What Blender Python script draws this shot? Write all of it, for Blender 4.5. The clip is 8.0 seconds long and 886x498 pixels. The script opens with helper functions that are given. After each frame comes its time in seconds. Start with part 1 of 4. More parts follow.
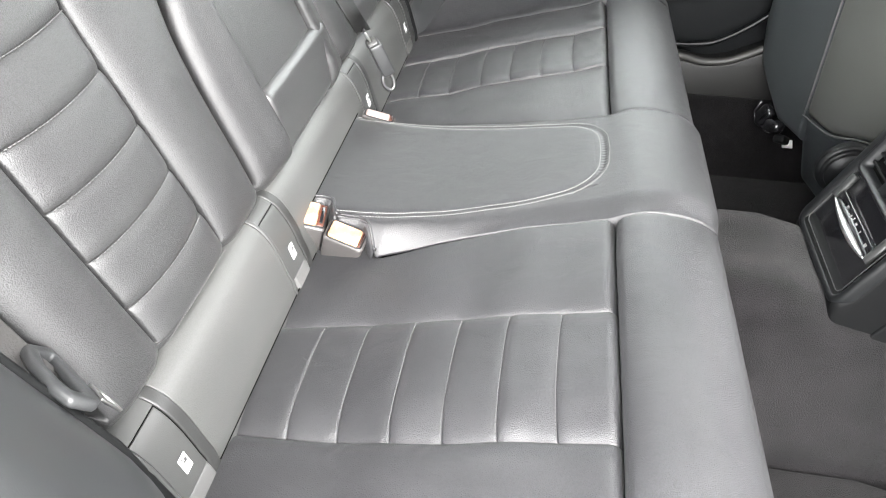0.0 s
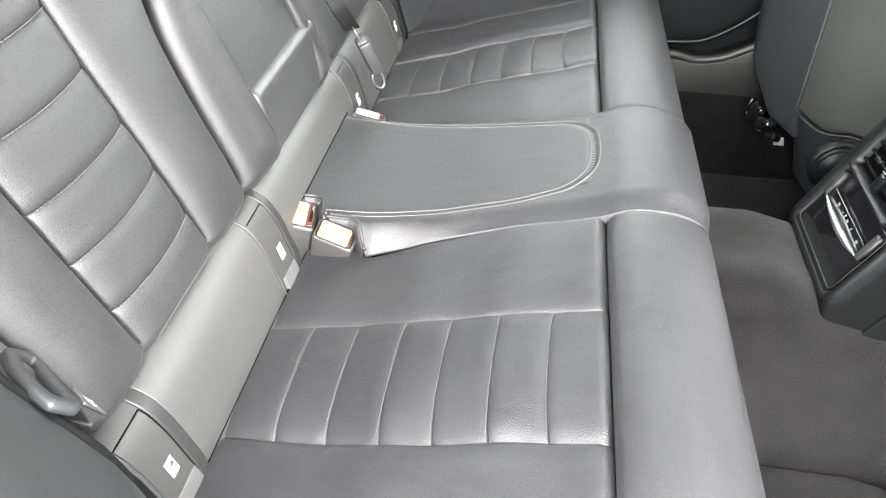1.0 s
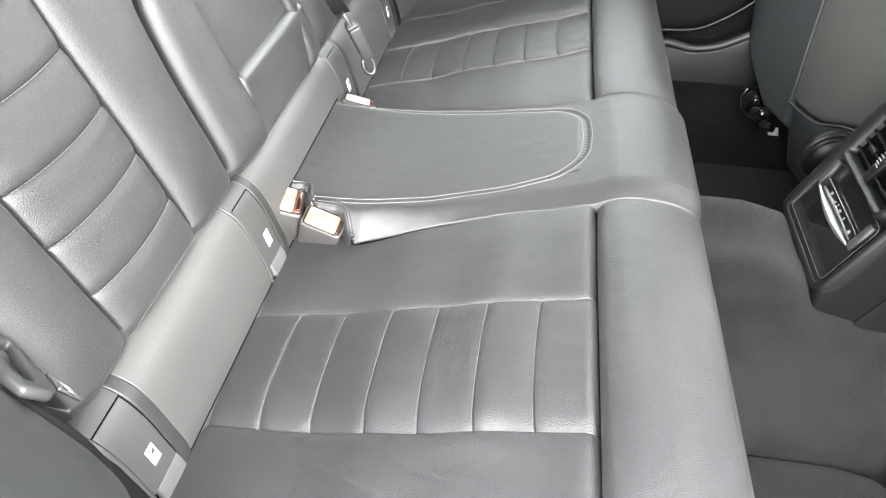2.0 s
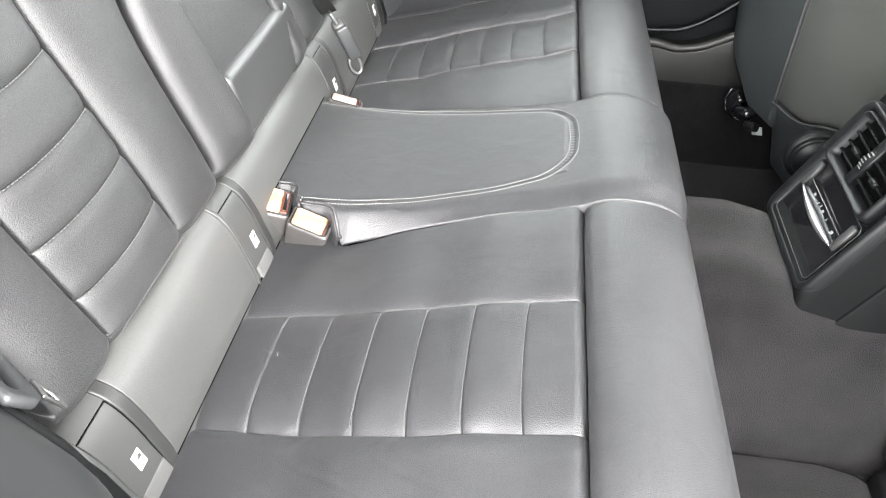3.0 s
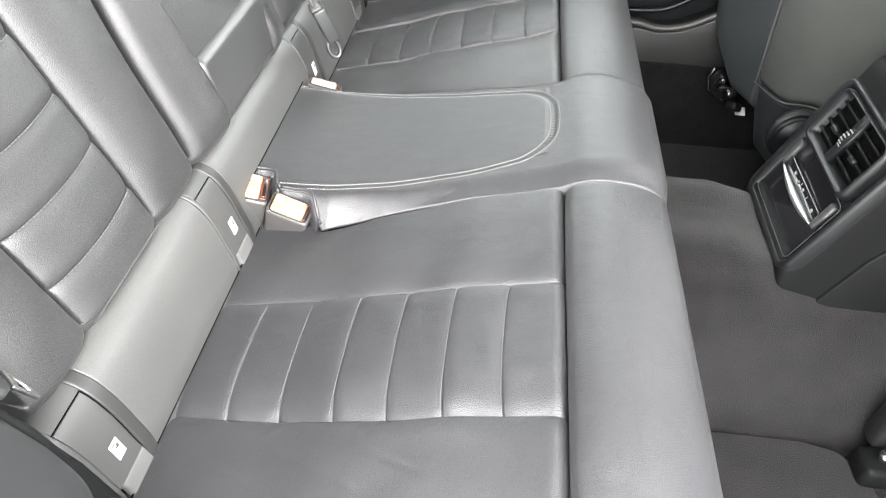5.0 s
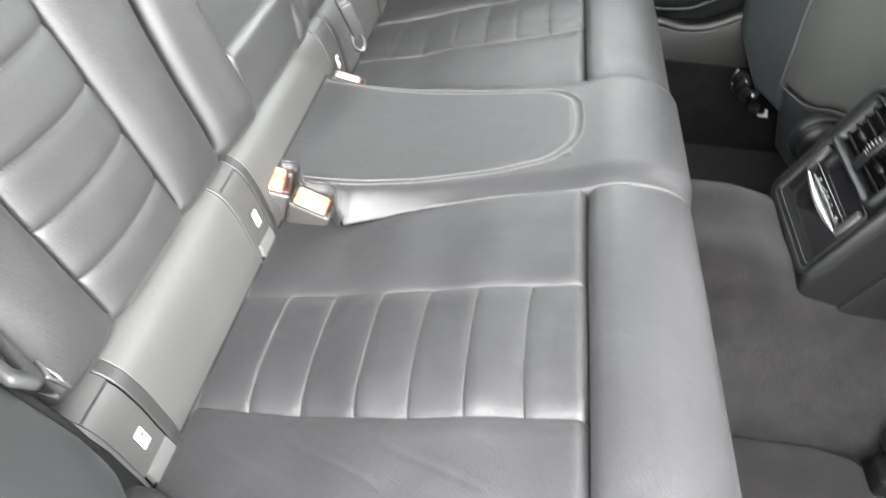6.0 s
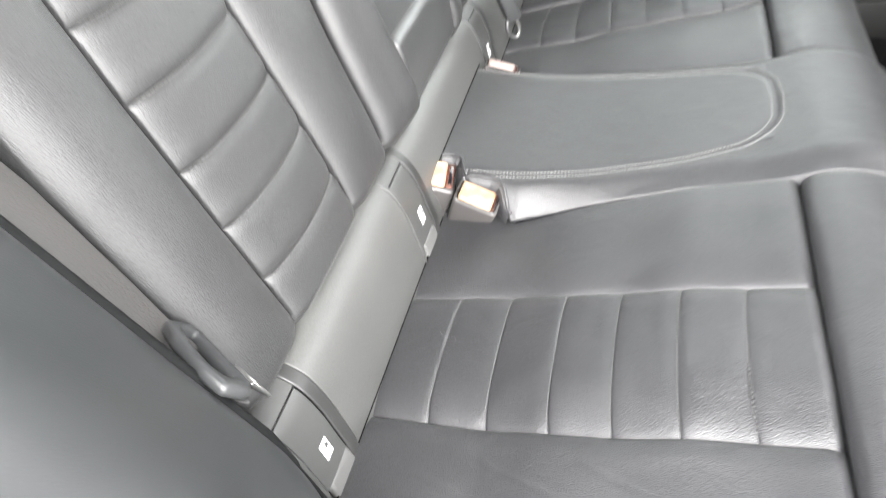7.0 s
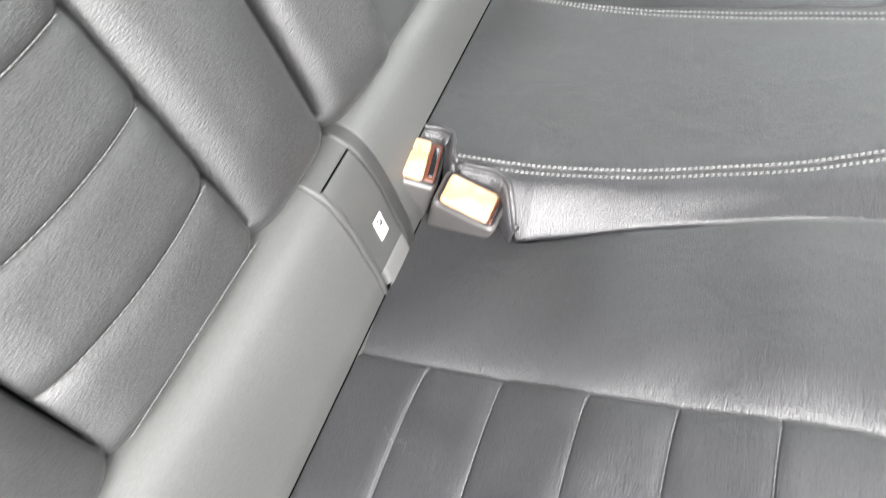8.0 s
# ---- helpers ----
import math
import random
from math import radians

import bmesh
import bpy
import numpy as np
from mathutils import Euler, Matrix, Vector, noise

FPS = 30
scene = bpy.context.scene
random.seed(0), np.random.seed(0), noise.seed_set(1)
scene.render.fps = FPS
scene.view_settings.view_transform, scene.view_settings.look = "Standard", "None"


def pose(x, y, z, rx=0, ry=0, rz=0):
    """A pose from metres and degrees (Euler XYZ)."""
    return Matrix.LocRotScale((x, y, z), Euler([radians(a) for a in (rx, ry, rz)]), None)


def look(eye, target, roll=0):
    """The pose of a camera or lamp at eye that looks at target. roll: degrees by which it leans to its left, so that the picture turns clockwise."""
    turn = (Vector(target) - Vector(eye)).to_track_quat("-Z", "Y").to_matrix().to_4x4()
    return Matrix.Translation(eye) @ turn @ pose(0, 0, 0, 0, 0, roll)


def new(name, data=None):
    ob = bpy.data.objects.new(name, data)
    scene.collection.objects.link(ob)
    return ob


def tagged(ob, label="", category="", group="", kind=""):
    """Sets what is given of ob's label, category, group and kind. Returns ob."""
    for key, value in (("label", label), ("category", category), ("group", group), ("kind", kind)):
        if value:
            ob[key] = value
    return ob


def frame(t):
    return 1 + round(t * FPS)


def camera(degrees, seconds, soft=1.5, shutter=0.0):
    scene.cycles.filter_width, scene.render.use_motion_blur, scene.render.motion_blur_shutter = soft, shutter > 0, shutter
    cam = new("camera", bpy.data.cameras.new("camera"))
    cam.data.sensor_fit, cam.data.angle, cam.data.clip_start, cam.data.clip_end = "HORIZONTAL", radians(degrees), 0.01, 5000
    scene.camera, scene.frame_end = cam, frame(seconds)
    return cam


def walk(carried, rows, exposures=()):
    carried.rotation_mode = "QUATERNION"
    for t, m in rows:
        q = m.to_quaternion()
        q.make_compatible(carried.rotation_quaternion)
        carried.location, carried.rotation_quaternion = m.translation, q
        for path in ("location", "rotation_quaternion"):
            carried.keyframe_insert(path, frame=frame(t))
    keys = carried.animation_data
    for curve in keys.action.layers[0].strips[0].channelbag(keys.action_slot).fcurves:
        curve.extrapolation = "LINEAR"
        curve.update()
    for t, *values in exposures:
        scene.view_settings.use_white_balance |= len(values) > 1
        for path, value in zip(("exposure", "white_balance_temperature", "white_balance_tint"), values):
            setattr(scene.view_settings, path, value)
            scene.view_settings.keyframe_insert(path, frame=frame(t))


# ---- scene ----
cam = camera(67.4, 8.0, soft=1.1, shutter=0.3)
PATH = [
    (0, (0.276, -0.271, 0.832), (0.025, 1.201, -0.498), -0.2),
    (0.5, (0.277, -0.273, 0.834), (0.035, 1.201, -0.496), -0.2),
    (1, (0.28, -0.266, 0.828), (0.046, 1.208, -0.504), -0.1),
    (1.5, (0.285, -0.264, 0.825), (0.055, 1.203, -0.515), -0.3),
    (2, (0.288, -0.261, 0.819), (0.068, 1.197, -0.533), 0.5),
    (3.5, (0.284, -0.257, 0.826), (0.121, 1.2, -0.533), 1.8),
    (4, (0.285, -0.257, 0.828), (0.126, 1.202, -0.53), 1.9),
    (4.5, (0.293, -0.256, 0.824), (0.143, 1.2, -0.54), 1.3),
    (5.8, (0.296, -0.254, 0.814), (0.162, 1.145, -0.608), 2.3),
    (6, (0.281, -0.252, 0.825), (0.113, 1.157, -0.585), 2.3),
    (6.1, (0.26, -0.246, 0.841), (0.068, 1.193, -0.534), 3.6),
    (6.2, (0.249, -0.246, 0.854), (-0.009, 1.241, -0.459), 3.4),
    (6.4, (0.224, -0.248, 0.887), (-0.166, 1.296, -0.324), 1.8),
    (6.5, (0.209, -0.256, 0.893), (-0.214, 1.302, -0.288), 1.4),
    (6.6, (0.205, -0.259, 0.892), (-0.277, 1.278, -0.293), -0.8),
    (6.8, (0.208, -0.259, 0.855), (-0.266, 1.195, -0.433), -4.3),
    (7, (0.193, -0.228, 0.782), (-0.265, 1.125, -0.618), -6.2),
    (7.2, (0.171, -0.171, 0.709), (-0.293, 1.082, -0.779), -4.7),
    (7.5, (0.158, -0.098, 0.66), (-0.326, 0.997, -0.942), -5.7),
    (7.8, (0.166, -0.035, 0.665), (-0.338, 1.062, -0.929), -7.2),
    (8, (0.172, 0.014, 0.669), (-0.353, 1.128, -0.908), -7.4),
]
walk(cam, [(t, look(eye, target, roll)) for t, eye, target, roll in PATH], exposures=[(0.0, 2.53), (6.2, 2.53), (6.6, 2.44), (7.0, 2.37), (7.5, 2.24), (8.0, 2.27)])

# ---- light: an overcast sky that comes in by the windows and the open door ----
world = bpy.data.worlds.new("overcast_sky")
scene.world = world
world.use_nodes = True
wn, wl = world.node_tree.nodes, world.node_tree.links
wn.clear()
sky = wn.new("ShaderNodeTexSky")
sky.sky_type = "NISHITA"
sky.sun_disc = False
sky.sun_elevation = radians(49)
sky.sun_rotation = radians(158)
sky.dust_density = 6.0
sky_mix = wn.new("ShaderNodeMixRGB")
sky_mix.inputs[0].default_value = 0.85
grey = wn.new("ShaderNodeRGBToBW")
wl.new(sky.outputs[0], grey.inputs[0])
wl.new(sky.outputs[0], sky_mix.inputs[1])
cloud = wn.new("ShaderNodeMath")  # the cloud layer evens the sky out
cloud.operation = "MULTIPLY_ADD"
cloud.inputs[1].default_value, cloud.inputs[2].default_value = 0.30, 27.0
wl.new(grey.outputs[0], cloud.inputs[0])
wl.new(cloud.outputs[0], sky_mix.inputs[2])
sky_bg = wn.new("ShaderNodeBackground")
sky_bg.inputs["Strength"].default_value = 0.138
sky_out = wn.new("ShaderNodeOutputWorld")
wl.new(sky_mix.outputs[0], sky_bg.inputs["Color"])
wl.new(sky_bg.outputs[0], sky_out.inputs["Surface"])

sun_data = bpy.data.lights.new("sun", "SUN")
sun_data.energy, sun_data.angle, sun_data.color = 2.6, radians(64), (1.0, 0.985, 0.96)
sun = new("sun", sun_data)
sun.matrix_world = look((1.35, -0.95, 2.05), (0.3, 0.3, 0.35))

# ---- materials ----


def material(name):
    m = bpy.data.materials.new(name)
    m.use_nodes = True
    return m, m.node_tree.nodes, m.node_tree.links, m.node_tree.nodes["Principled BSDF"]


def surface(name, dark, light, rough, grain, bump, stain=6.0, metal=0.0, spec=0.5, coat=0.0, rough_vary=0.08, kind="voronoi", distance=0.001, sheen=0.0, pits=0.0, folds=0.0):
    """A surface whose colour wanders between dark and light in large stains, with fine relief of the given grain."""
    m, n, l, b = material(name)
    co = n.new("ShaderNodeTexCoord")
    big = n.new("ShaderNodeTexNoise")
    big.inputs["Scale"].default_value, big.inputs["Detail"].default_value = stain, 6.0
    l.new(co.outputs["Object"], big.inputs["Vector"])
    ramp = n.new("ShaderNodeValToRGB")
    ramp.color_ramp.elements[0].position, ramp.color_ramp.elements[1].position = 0.3, 0.7
    ramp.color_ramp.elements[0].color, ramp.color_ramp.elements[1].color = (*dark, 1), (*light, 1)
    l.new(big.outputs["Fac"], ramp.inputs["Fac"])
    l.new(ramp.outputs["Color"], b.inputs["Base Color"])
    vary = n.new("ShaderNodeMapRange")
    vary.inputs["To Min"].default_value, vary.inputs["To Max"].default_value = rough - rough_vary, rough + rough_vary
    l.new(big.outputs["Fac"], vary.inputs["Value"])
    l.new(vary.outputs["Result"], b.inputs["Roughness"])
    b.inputs["Metallic"].default_value = metal
    b.inputs["Specular IOR Level"].default_value = spec
    b.inputs["Coat Weight"].default_value = coat
    b.inputs["Sheen Weight"].default_value = sheen
    if bump:
        if kind == "voronoi":
            fine = n.new("ShaderNodeTexVoronoi")
            fine.inputs["Scale"].default_value = grain
            out = fine.outputs["Distance"]
            warp = n.new("ShaderNodeTexNoise")
            warp.inputs["Scale"].default_value = grain * 0.6
            l.new(co.outputs["Object"], warp.inputs["Vector"])
            add = n.new("ShaderNodeVectorMath")
            add.operation = "MULTIPLY_ADD"
            add.inputs[1].default_value = (0.7 / grain,) * 3
            l.new(warp.outputs["Color"], add.inputs[0])
            l.new(co.outputs["Object"], add.inputs[2])
            l.new(add.outputs[0], fine.inputs["Vector"])
        else:
            fine = n.new("ShaderNodeTexNoise")
            fine.inputs["Scale"].default_value, fine.inputs["Detail"].default_value = grain, 4.0
            l.new(co.outputs["Object"], fine.inputs["Vector"])
            out = fine.outputs["Fac"]
        if pits:
            # relief shading put into the colour: grain valleys darker, tops lighter
            relief_shade = n.new("ShaderNodeMapRange")
            relief_shade.inputs["From Min"].default_value, relief_shade.inputs["From Max"].default_value = (0.15, 0.75) if kind == "voronoi" else (0.66, 0.36)
            relief_shade.inputs["To Min"].default_value, relief_shade.inputs["To Max"].default_value = 1.0 + pits * 0.6, 1.0 - pits
            l.new(out, relief_shade.inputs["Value"])
            shaded = n.new("ShaderNodeVectorMath")
            shaded.operation = "SCALE"
            l.new(ramp.outputs["Color"], shaded.inputs[0])
            l.new(relief_shade.outputs["Result"], shaded.inputs["Scale"])
            l.new(shaded.outputs[0], b.inputs["Base Color"])
        bp = n.new("ShaderNodeBump")
        bp.inputs["Strength"].default_value, bp.inputs["Distance"].default_value = bump, distance
        bp.invert = kind == "voronoi"  # pebbles stand up between fine creases
        l.new(out, bp.inputs["Height"])
        if folds:
            # soft creases of the stretched cover
            fold = n.new("ShaderNodeTexNoise")
            fold.inputs["Scale"].default_value, fold.inputs["Detail"].default_value, fold.inputs["Distortion"].default_value = 26.0, 3.0, 0.8
            l.new(co.outputs["Object"], fold.inputs["Vector"])
            soft_bump = n.new("ShaderNodeBump")
            soft_bump.inputs["Strength"].default_value, soft_bump.inputs["Distance"].default_value = folds, 0.006
            l.new(fold.outputs["Fac"], soft_bump.inputs["Height"])
            l.new(soft_bump.outputs["Normal"], bp.inputs["Normal"])
        l.new(bp.outputs["Normal"], b.inputs["Normal"])
    return m


leather = surface("black_leather", (0.0168, 0.0164, 0.0186), (0.0240, 0.0238, 0.0262), 0.40, 1000.0, 0.40, stain=11.0, spec=0.85, sheen=0.03, pits=0.42, folds=0.20)
back_leather = surface("grained_black_leather", (0.0230, 0.0226, 0.0235), (0.0290, 0.0294, 0.0298), 0.44, 950.0, 0.27, stain=9.0, spec=0.60, sheen=0.03, pits=0.42, folds=0.07)
kick_vinyl = surface("smooth_kick_vinyl", (0.032, 0.0324, 0.0328), (0.042, 0.0424, 0.0427), 0.36, 900.0, 0.12, stain=20.0, spec=0.8)
leather_fine = surface("smooth_vinyl", (0.020, 0.0212, 0.0222), (0.027, 0.0283, 0.0295), 0.40, 900.0, 0.05, spec=0.5)
trim_plastic = surface("grained_grey_plastic", (0.057, 0.0575, 0.056), (0.068, 0.0685, 0.0665), 0.42, 900.0, 0.16, spec=0.6, pits=0.15)
cover_plastic = surface("smooth_grey_plastic", (0.040, 0.0405, 0.040), (0.049, 0.0495, 0.0485), 0.38, 1100.0, 0.14)
black_plastic = surface("black_plastic", (0.0038, 0.0040, 0.0042), (0.006, 0.0063, 0.0066), 0.58, 1200.0, 0.15, spec=0.11)
gloss_black = surface("gloss_black", (0.006, 0.006, 0.007), (0.009, 0.009, 0.010), 0.15, 1200.0, 0.0, coat=0.5, rough_vary=0.05)
silver_trim = surface("satin_silver", (0.60, 0.61, 0.62), (0.72, 0.72, 0.72), 0.28, 900.0, 0.05, metal=0.9)
dark_steel = surface("dull_steel", (0.16, 0.16, 0.16), (0.24, 0.24, 0.24), 0.38, 300.0, 0.1, metal=1.0, kind="noise")
steel = surface("worn_steel", (0.45, 0.45, 0.44), (0.62, 0.62, 0.60), 0.30, 300.0, 0.1, metal=1.0, kind="noise")
# the glare on the red buttons is put into this pale, patchy colour
red_plastic = surface("glare_red_plastic", (0.40, 0.19, 0.085), (0.50, 0.31, 0.19), 0.28, 200.0, 0.05, stain=45.0, coat=0.5, kind="noise")
collar_plastic = surface("dark_collar_plastic", (0.021, 0.0213, 0.021), (0.028, 0.0283, 0.028), 0.40, 1100.0, 0.10)
# paler than the covers: the lit facet of the finger tab put into colour
scoop_plastic = surface("pale_grey_plastic", (0.080, 0.080, 0.079), (0.11, 0.11, 0.108), 0.45, 700.0, 0.1)
tongue_plastic = surface("tongue_plastic", (0.026, 0.027, 0.028), (0.036, 0.037, 0.038), 0.42, 600.0, 0.1)
buckle_plastic = surface("warm_grey_plastic", (0.046, 0.043, 0.042), (0.060, 0.056, 0.055), 0.36, 700.0, 0.06, spec=0.6)
pink_plastic = surface("bleached_pink_plastic", (0.22, 0.165, 0.15), (0.30, 0.24, 0.22), 0.4, 300.0, 0.05, kind="noise")
tab_plastic = surface("worn_pale_plastic", (0.15, 0.15, 0.15), (0.20, 0.20, 0.197), 0.5, 400.0, 0.2, kind="noise")
white_print = surface("white_print", (0.75, 0.75, 0.74), (0.85, 0.85, 0.84), 0.6, 800.0, 0.0)
thread = surface("pale_thread", (0.21, 0.21, 0.206), (0.30, 0.30, 0.294), 0.7, 1500.0, 0.2, kind="noise")
dark_thread = surface("grey_thread", (0.055, 0.055, 0.055), (0.085, 0.085, 0.085), 0.7, 1500.0, 0.2, kind="noise")
seam_thread = surface("mid_grey_thread", (0.075, 0.075, 0.074), (0.115, 0.115, 0.114), 0.7, 1500.0, 0.2, kind="noise")
carpet = surface("grey_carpet", (0.0042, 0.0039, 0.0042), (0.0130, 0.0119, 0.0128), 0.95, 760.0, 0.75, stain=24.0, spec=0.1, kind="noise", distance=0.003, sheen=0.1, pits=0.78)
black_webbing = surface("black_webbing", (0.005, 0.005, 0.005), (0.010, 0.010, 0.010), 0.40, 700.0, 0.5, kind="noise")
webbing = surface("belt_webbing", (0.022, 0.021, 0.020), (0.032, 0.030, 0.029), 0.65, 700.0, 0.5, kind="noise")
headliner = surface("grey_headliner", (0.09, 0.09, 0.09), (0.12, 0.12, 0.118), 0.9, 500.0, 0.3, kind="noise")
door_plastic = surface("dark_door_plastic", (0.005, 0.0057, 0.0063), (0.008, 0.0089, 0.0096), 0.60, 900.0, 0.2, spec=0.16)
sweep_plastic = surface("grey_door_plastic", (0.0095, 0.0102, 0.0107), (0.014, 0.0148, 0.0153), 0.58, 900.0, 0.2, spec=0.18)
bezel_plastic = surface("satin_bezel", (0.0050, 0.0055, 0.0060), (0.0075, 0.0081, 0.0088), 0.42, 1200.0, 0.08, spec=0.35)
# near-black that stands in for the shade inside gaps and recesses
gap_black = surface("gap_shade_black", (0.0012, 0.0012, 0.0012), (0.002, 0.002, 0.002), 0.9, 600.0, 0.0, spec=0.05)
beam_black = surface("matt_black_plastic", (0.004, 0.0044, 0.0046), (0.006, 0.0064, 0.0066), 0.7, 600.0, 0.1, spec=0.15)
rubber = surface("black_rubber", (0.004, 0.004, 0.004), (0.008, 0.008, 0.008), 0.6, 600.0, 0.2)
# lighter than the seat's leather: haze and missing light put into the colour
seat_back_haze = surface("hazed_seat_back", (0.06, 0.062, 0.057), (0.08, 0.082, 0.076), 0.42, 800.0, 0.2)
# raised base colour stands in for haze over the dark side and shell
cheek_haze = surface("hazed_cheek", (0.030, 0.034, 0.036), (0.040, 0.045, 0.047), 0.5, 800.0, 0.2)
# paler than the sill: the soft highlight on its ledge is in this colour
sill_strip = surface("highlight_strip_plastic", (0.024, 0.0235, 0.022), (0.034, 0.033, 0.031), 0.46, 500.0, 0.1)
sill_plastic = surface("brown_grey_plastic", (0.0075, 0.0074, 0.0070), (0.012, 0.0115, 0.0108), 0.48, 600.0, 0.15)
red_plastic_edge = surface("red_brown_plastic", (0.055, 0.015, 0.009), (0.085, 0.026, 0.014), 0.35, 200.0, 0.05, kind="noise")
# unseen ground, kept pale so that it bounces light up to the roof
bounce_ground = surface("pale_ground", (0.36, 0.355, 0.345), (0.44, 0.435, 0.42), 0.9, 90.0, 0.6, kind="noise", distance=0.01)

tinted, _n, _l, _b = material("tinted_glass")
_b.inputs["Transmission Weight"].default_value, _b.inputs["Roughness"].default_value, _b.inputs["IOR"].default_value = 1.0, 0.0, 1.02
_b.inputs["Base Color"].default_value = (0.53, 0.56, 0.55, 1)

# ---- building helpers ----
YM = 0.4625  # the car's middle plane, across


def thing(name, label, category, kind="", group=""):
    ob = new(name)
    return tagged(ob, label, category, group, kind)


def part(name, mesh, mat, parent, label="", smooth=True):
    """Links a mesh (or a bmesh) as one object under a thing or a part."""
    if isinstance(mesh, bmesh.types.BMesh):
        bm, mesh = mesh, bpy.data.meshes.new(name)
        bmesh.ops.recalc_face_normals(bm, faces=bm.faces)
        bm.to_mesh(mesh)
        bm.free()
    if smooth:
        mesh.polygons.foreach_set("use_smooth", [True] * len(mesh.polygons))
    mesh.materials.append(mat)
    ob = new(name, mesh)
    ob.parent = parent
    return tagged(ob, label)


def solo(name, mesh, mat, label, category, kind="", group="", smooth=True):
    ob = part(name, mesh, mat, None, "", smooth)
    return tagged(ob, label, category, group, kind)


def curve_of(pairs):
    """A smooth function through the given (x, y) pairs (cubic Hermite)."""
    xs, ys = np.array(pairs, float).T
    m = np.gradient(ys, xs)

    def f(x):
        x = np.clip(np.asarray(x, float), xs[0], xs[-1])
        i = np.clip(np.searchsorted(xs, x) - 1, 0, len(xs) - 2)
        h = xs[i + 1] - xs[i]
        t = (x - xs[i]) / h
        return (2 * t**3 - 3 * t**2 + 1) * ys[i] + (t**3 - 2 * t**2 + t) * h * m[i] + (-2 * t**3 + 3 * t**2) * ys[i + 1] + (t**3 - t**2) * h * m[i + 1]

    return f


def step(x):
    x = np.clip(x, 0, 1)
    return x * x * (3 - 2 * x)


def wander(p, size, seed):
    """Smooth uneven relief of about -1 to 1 over points p (..., 3), in bumps of that size."""
    rng = np.random.RandomState(seed)
    out = 0
    for k in range(7):
        w = rng.normal(size=3) * (0.5 + 0.25 * k) / size
        out = out + np.sin(p @ w * 2 + rng.uniform(0, 6.28)) / (1 + 0.35 * k)
    return out / 3.0


def grid_mesh(name, p):
    nu, nv = p.shape[:2]
    i = np.arange(nu * nv).reshape(nu, nv)
    faces = np.stack([i[:-1, :-1], i[1:, :-1], i[1:, 1:], i[:-1, 1:]], -1).reshape(-1, 4)
    me = bpy.data.meshes.new(name)
    me.from_pydata(p.reshape(-1, 3).tolist(), [], faces.tolist())
    me.update()
    return me


def padded(name, fn, nu, nv, edges=((0.012, 0.007),) * 4, skirt=0.012, uneven=0.0008, seed=1, up=(0, 0, 1), relief=None):
    """A stuffed panel: the sheet fn(u, v) rounds down towards its four seams (u0, u1, v0, v1: radius, depth; a negative radius gives a soft slope) and goes on inwards as a skirt."""
    u, v = np.meshgrid(np.linspace(0, 1, nu), np.linspace(0, 1, nv), indexing="ij")
    p = fn(u, v)
    du, dv = np.gradient(p, axis=0), np.gradient(p, axis=1)
    n = np.cross(du, dv)
    n /= np.linalg.norm(n, axis=-1, keepdims=True) + 1e-12
    if (n.reshape(-1, 3).mean(0) @ np.array(up)) < 0:
        n = -n
    lu, lv = np.linalg.norm(du, axis=-1), np.linalg.norm(dv, axis=-1)
    cu, cv = np.cumsum(lu, 0) - lu, np.cumsum(lv, 1) - lv
    gap = (cu, cu[-1:] - cu, cv, cv[:, -1:] - cv)
    drop = np.zeros_like(u)
    wide = np.clip(cv[:, -1:] / (abs(edges[2][0]) + abs(edges[3][0]) + 1e-6), 0, 1)
    for d, (r, depth), share in zip(gap, edges, (1, 1, wide, wide)):
        if r:
            depth = depth * share
            k = 1 - np.clip(d / abs(r), 0, 1)
            drop = drop + depth * (0.90 * k * k + 0.25 * k**10 if r < 0 else 1 - np.sqrt(np.clip(1 - k * k, 0, 1)))
    p = p - n * np.minimum(drop, 0.02)[..., None]
    if uneven:
        p = p + n * (0.45 * uneven * wander(p, 0.05, seed))[..., None]
    if relief is not None:
        p = p + n * relief(u, v, p)[..., None]
    if skirt:
        q = np.empty((nu + 2, nv + 2, 3))
        q[1:-1, 1:-1] = p
        q[0, 1:-1], q[-1, 1:-1] = p[0] - n[0] * skirt, p[-1] - n[-1] * skirt
        q[1:-1, 0], q[1:-1, -1] = p[:, 0] - n[:, 0] * skirt, p[:, -1] - n[:, -1] * skirt
        for a, b in ((0, 0), (0, -1), (-1, 0), (-1, -1)):
            q[a, b] = p[a, b] - n[a, b] * skirt
        p = q
    return grid_mesh(name, p)


def mirrored(fn):
    def g(u, v):
        p = fn(u, v).copy()
        p[..., 1] = 2 * YM - p[..., 1]
        return p

    return g


def block(size, at=(0, 0, 0), bevel=0.004, segments=3, turn=None):
    """A box with rounded edges, as a bmesh."""
    bm = bmesh.new()
    bmesh.ops.create_cube(bm, size=1.0)
    bmesh.ops.scale(bm, vec=size, verts=bm.verts)
    if bevel:
        bmesh.ops.bevel(bm, geom=list(bm.edges), offset=bevel, segments=segments, profile=0.5, affect="EDGES")
    if turn is not None:
        bmesh.ops.transform(bm, matrix=turn, verts=bm.verts)
    bmesh.ops.translate(bm, vec=at, verts=bm.verts)
    return bm


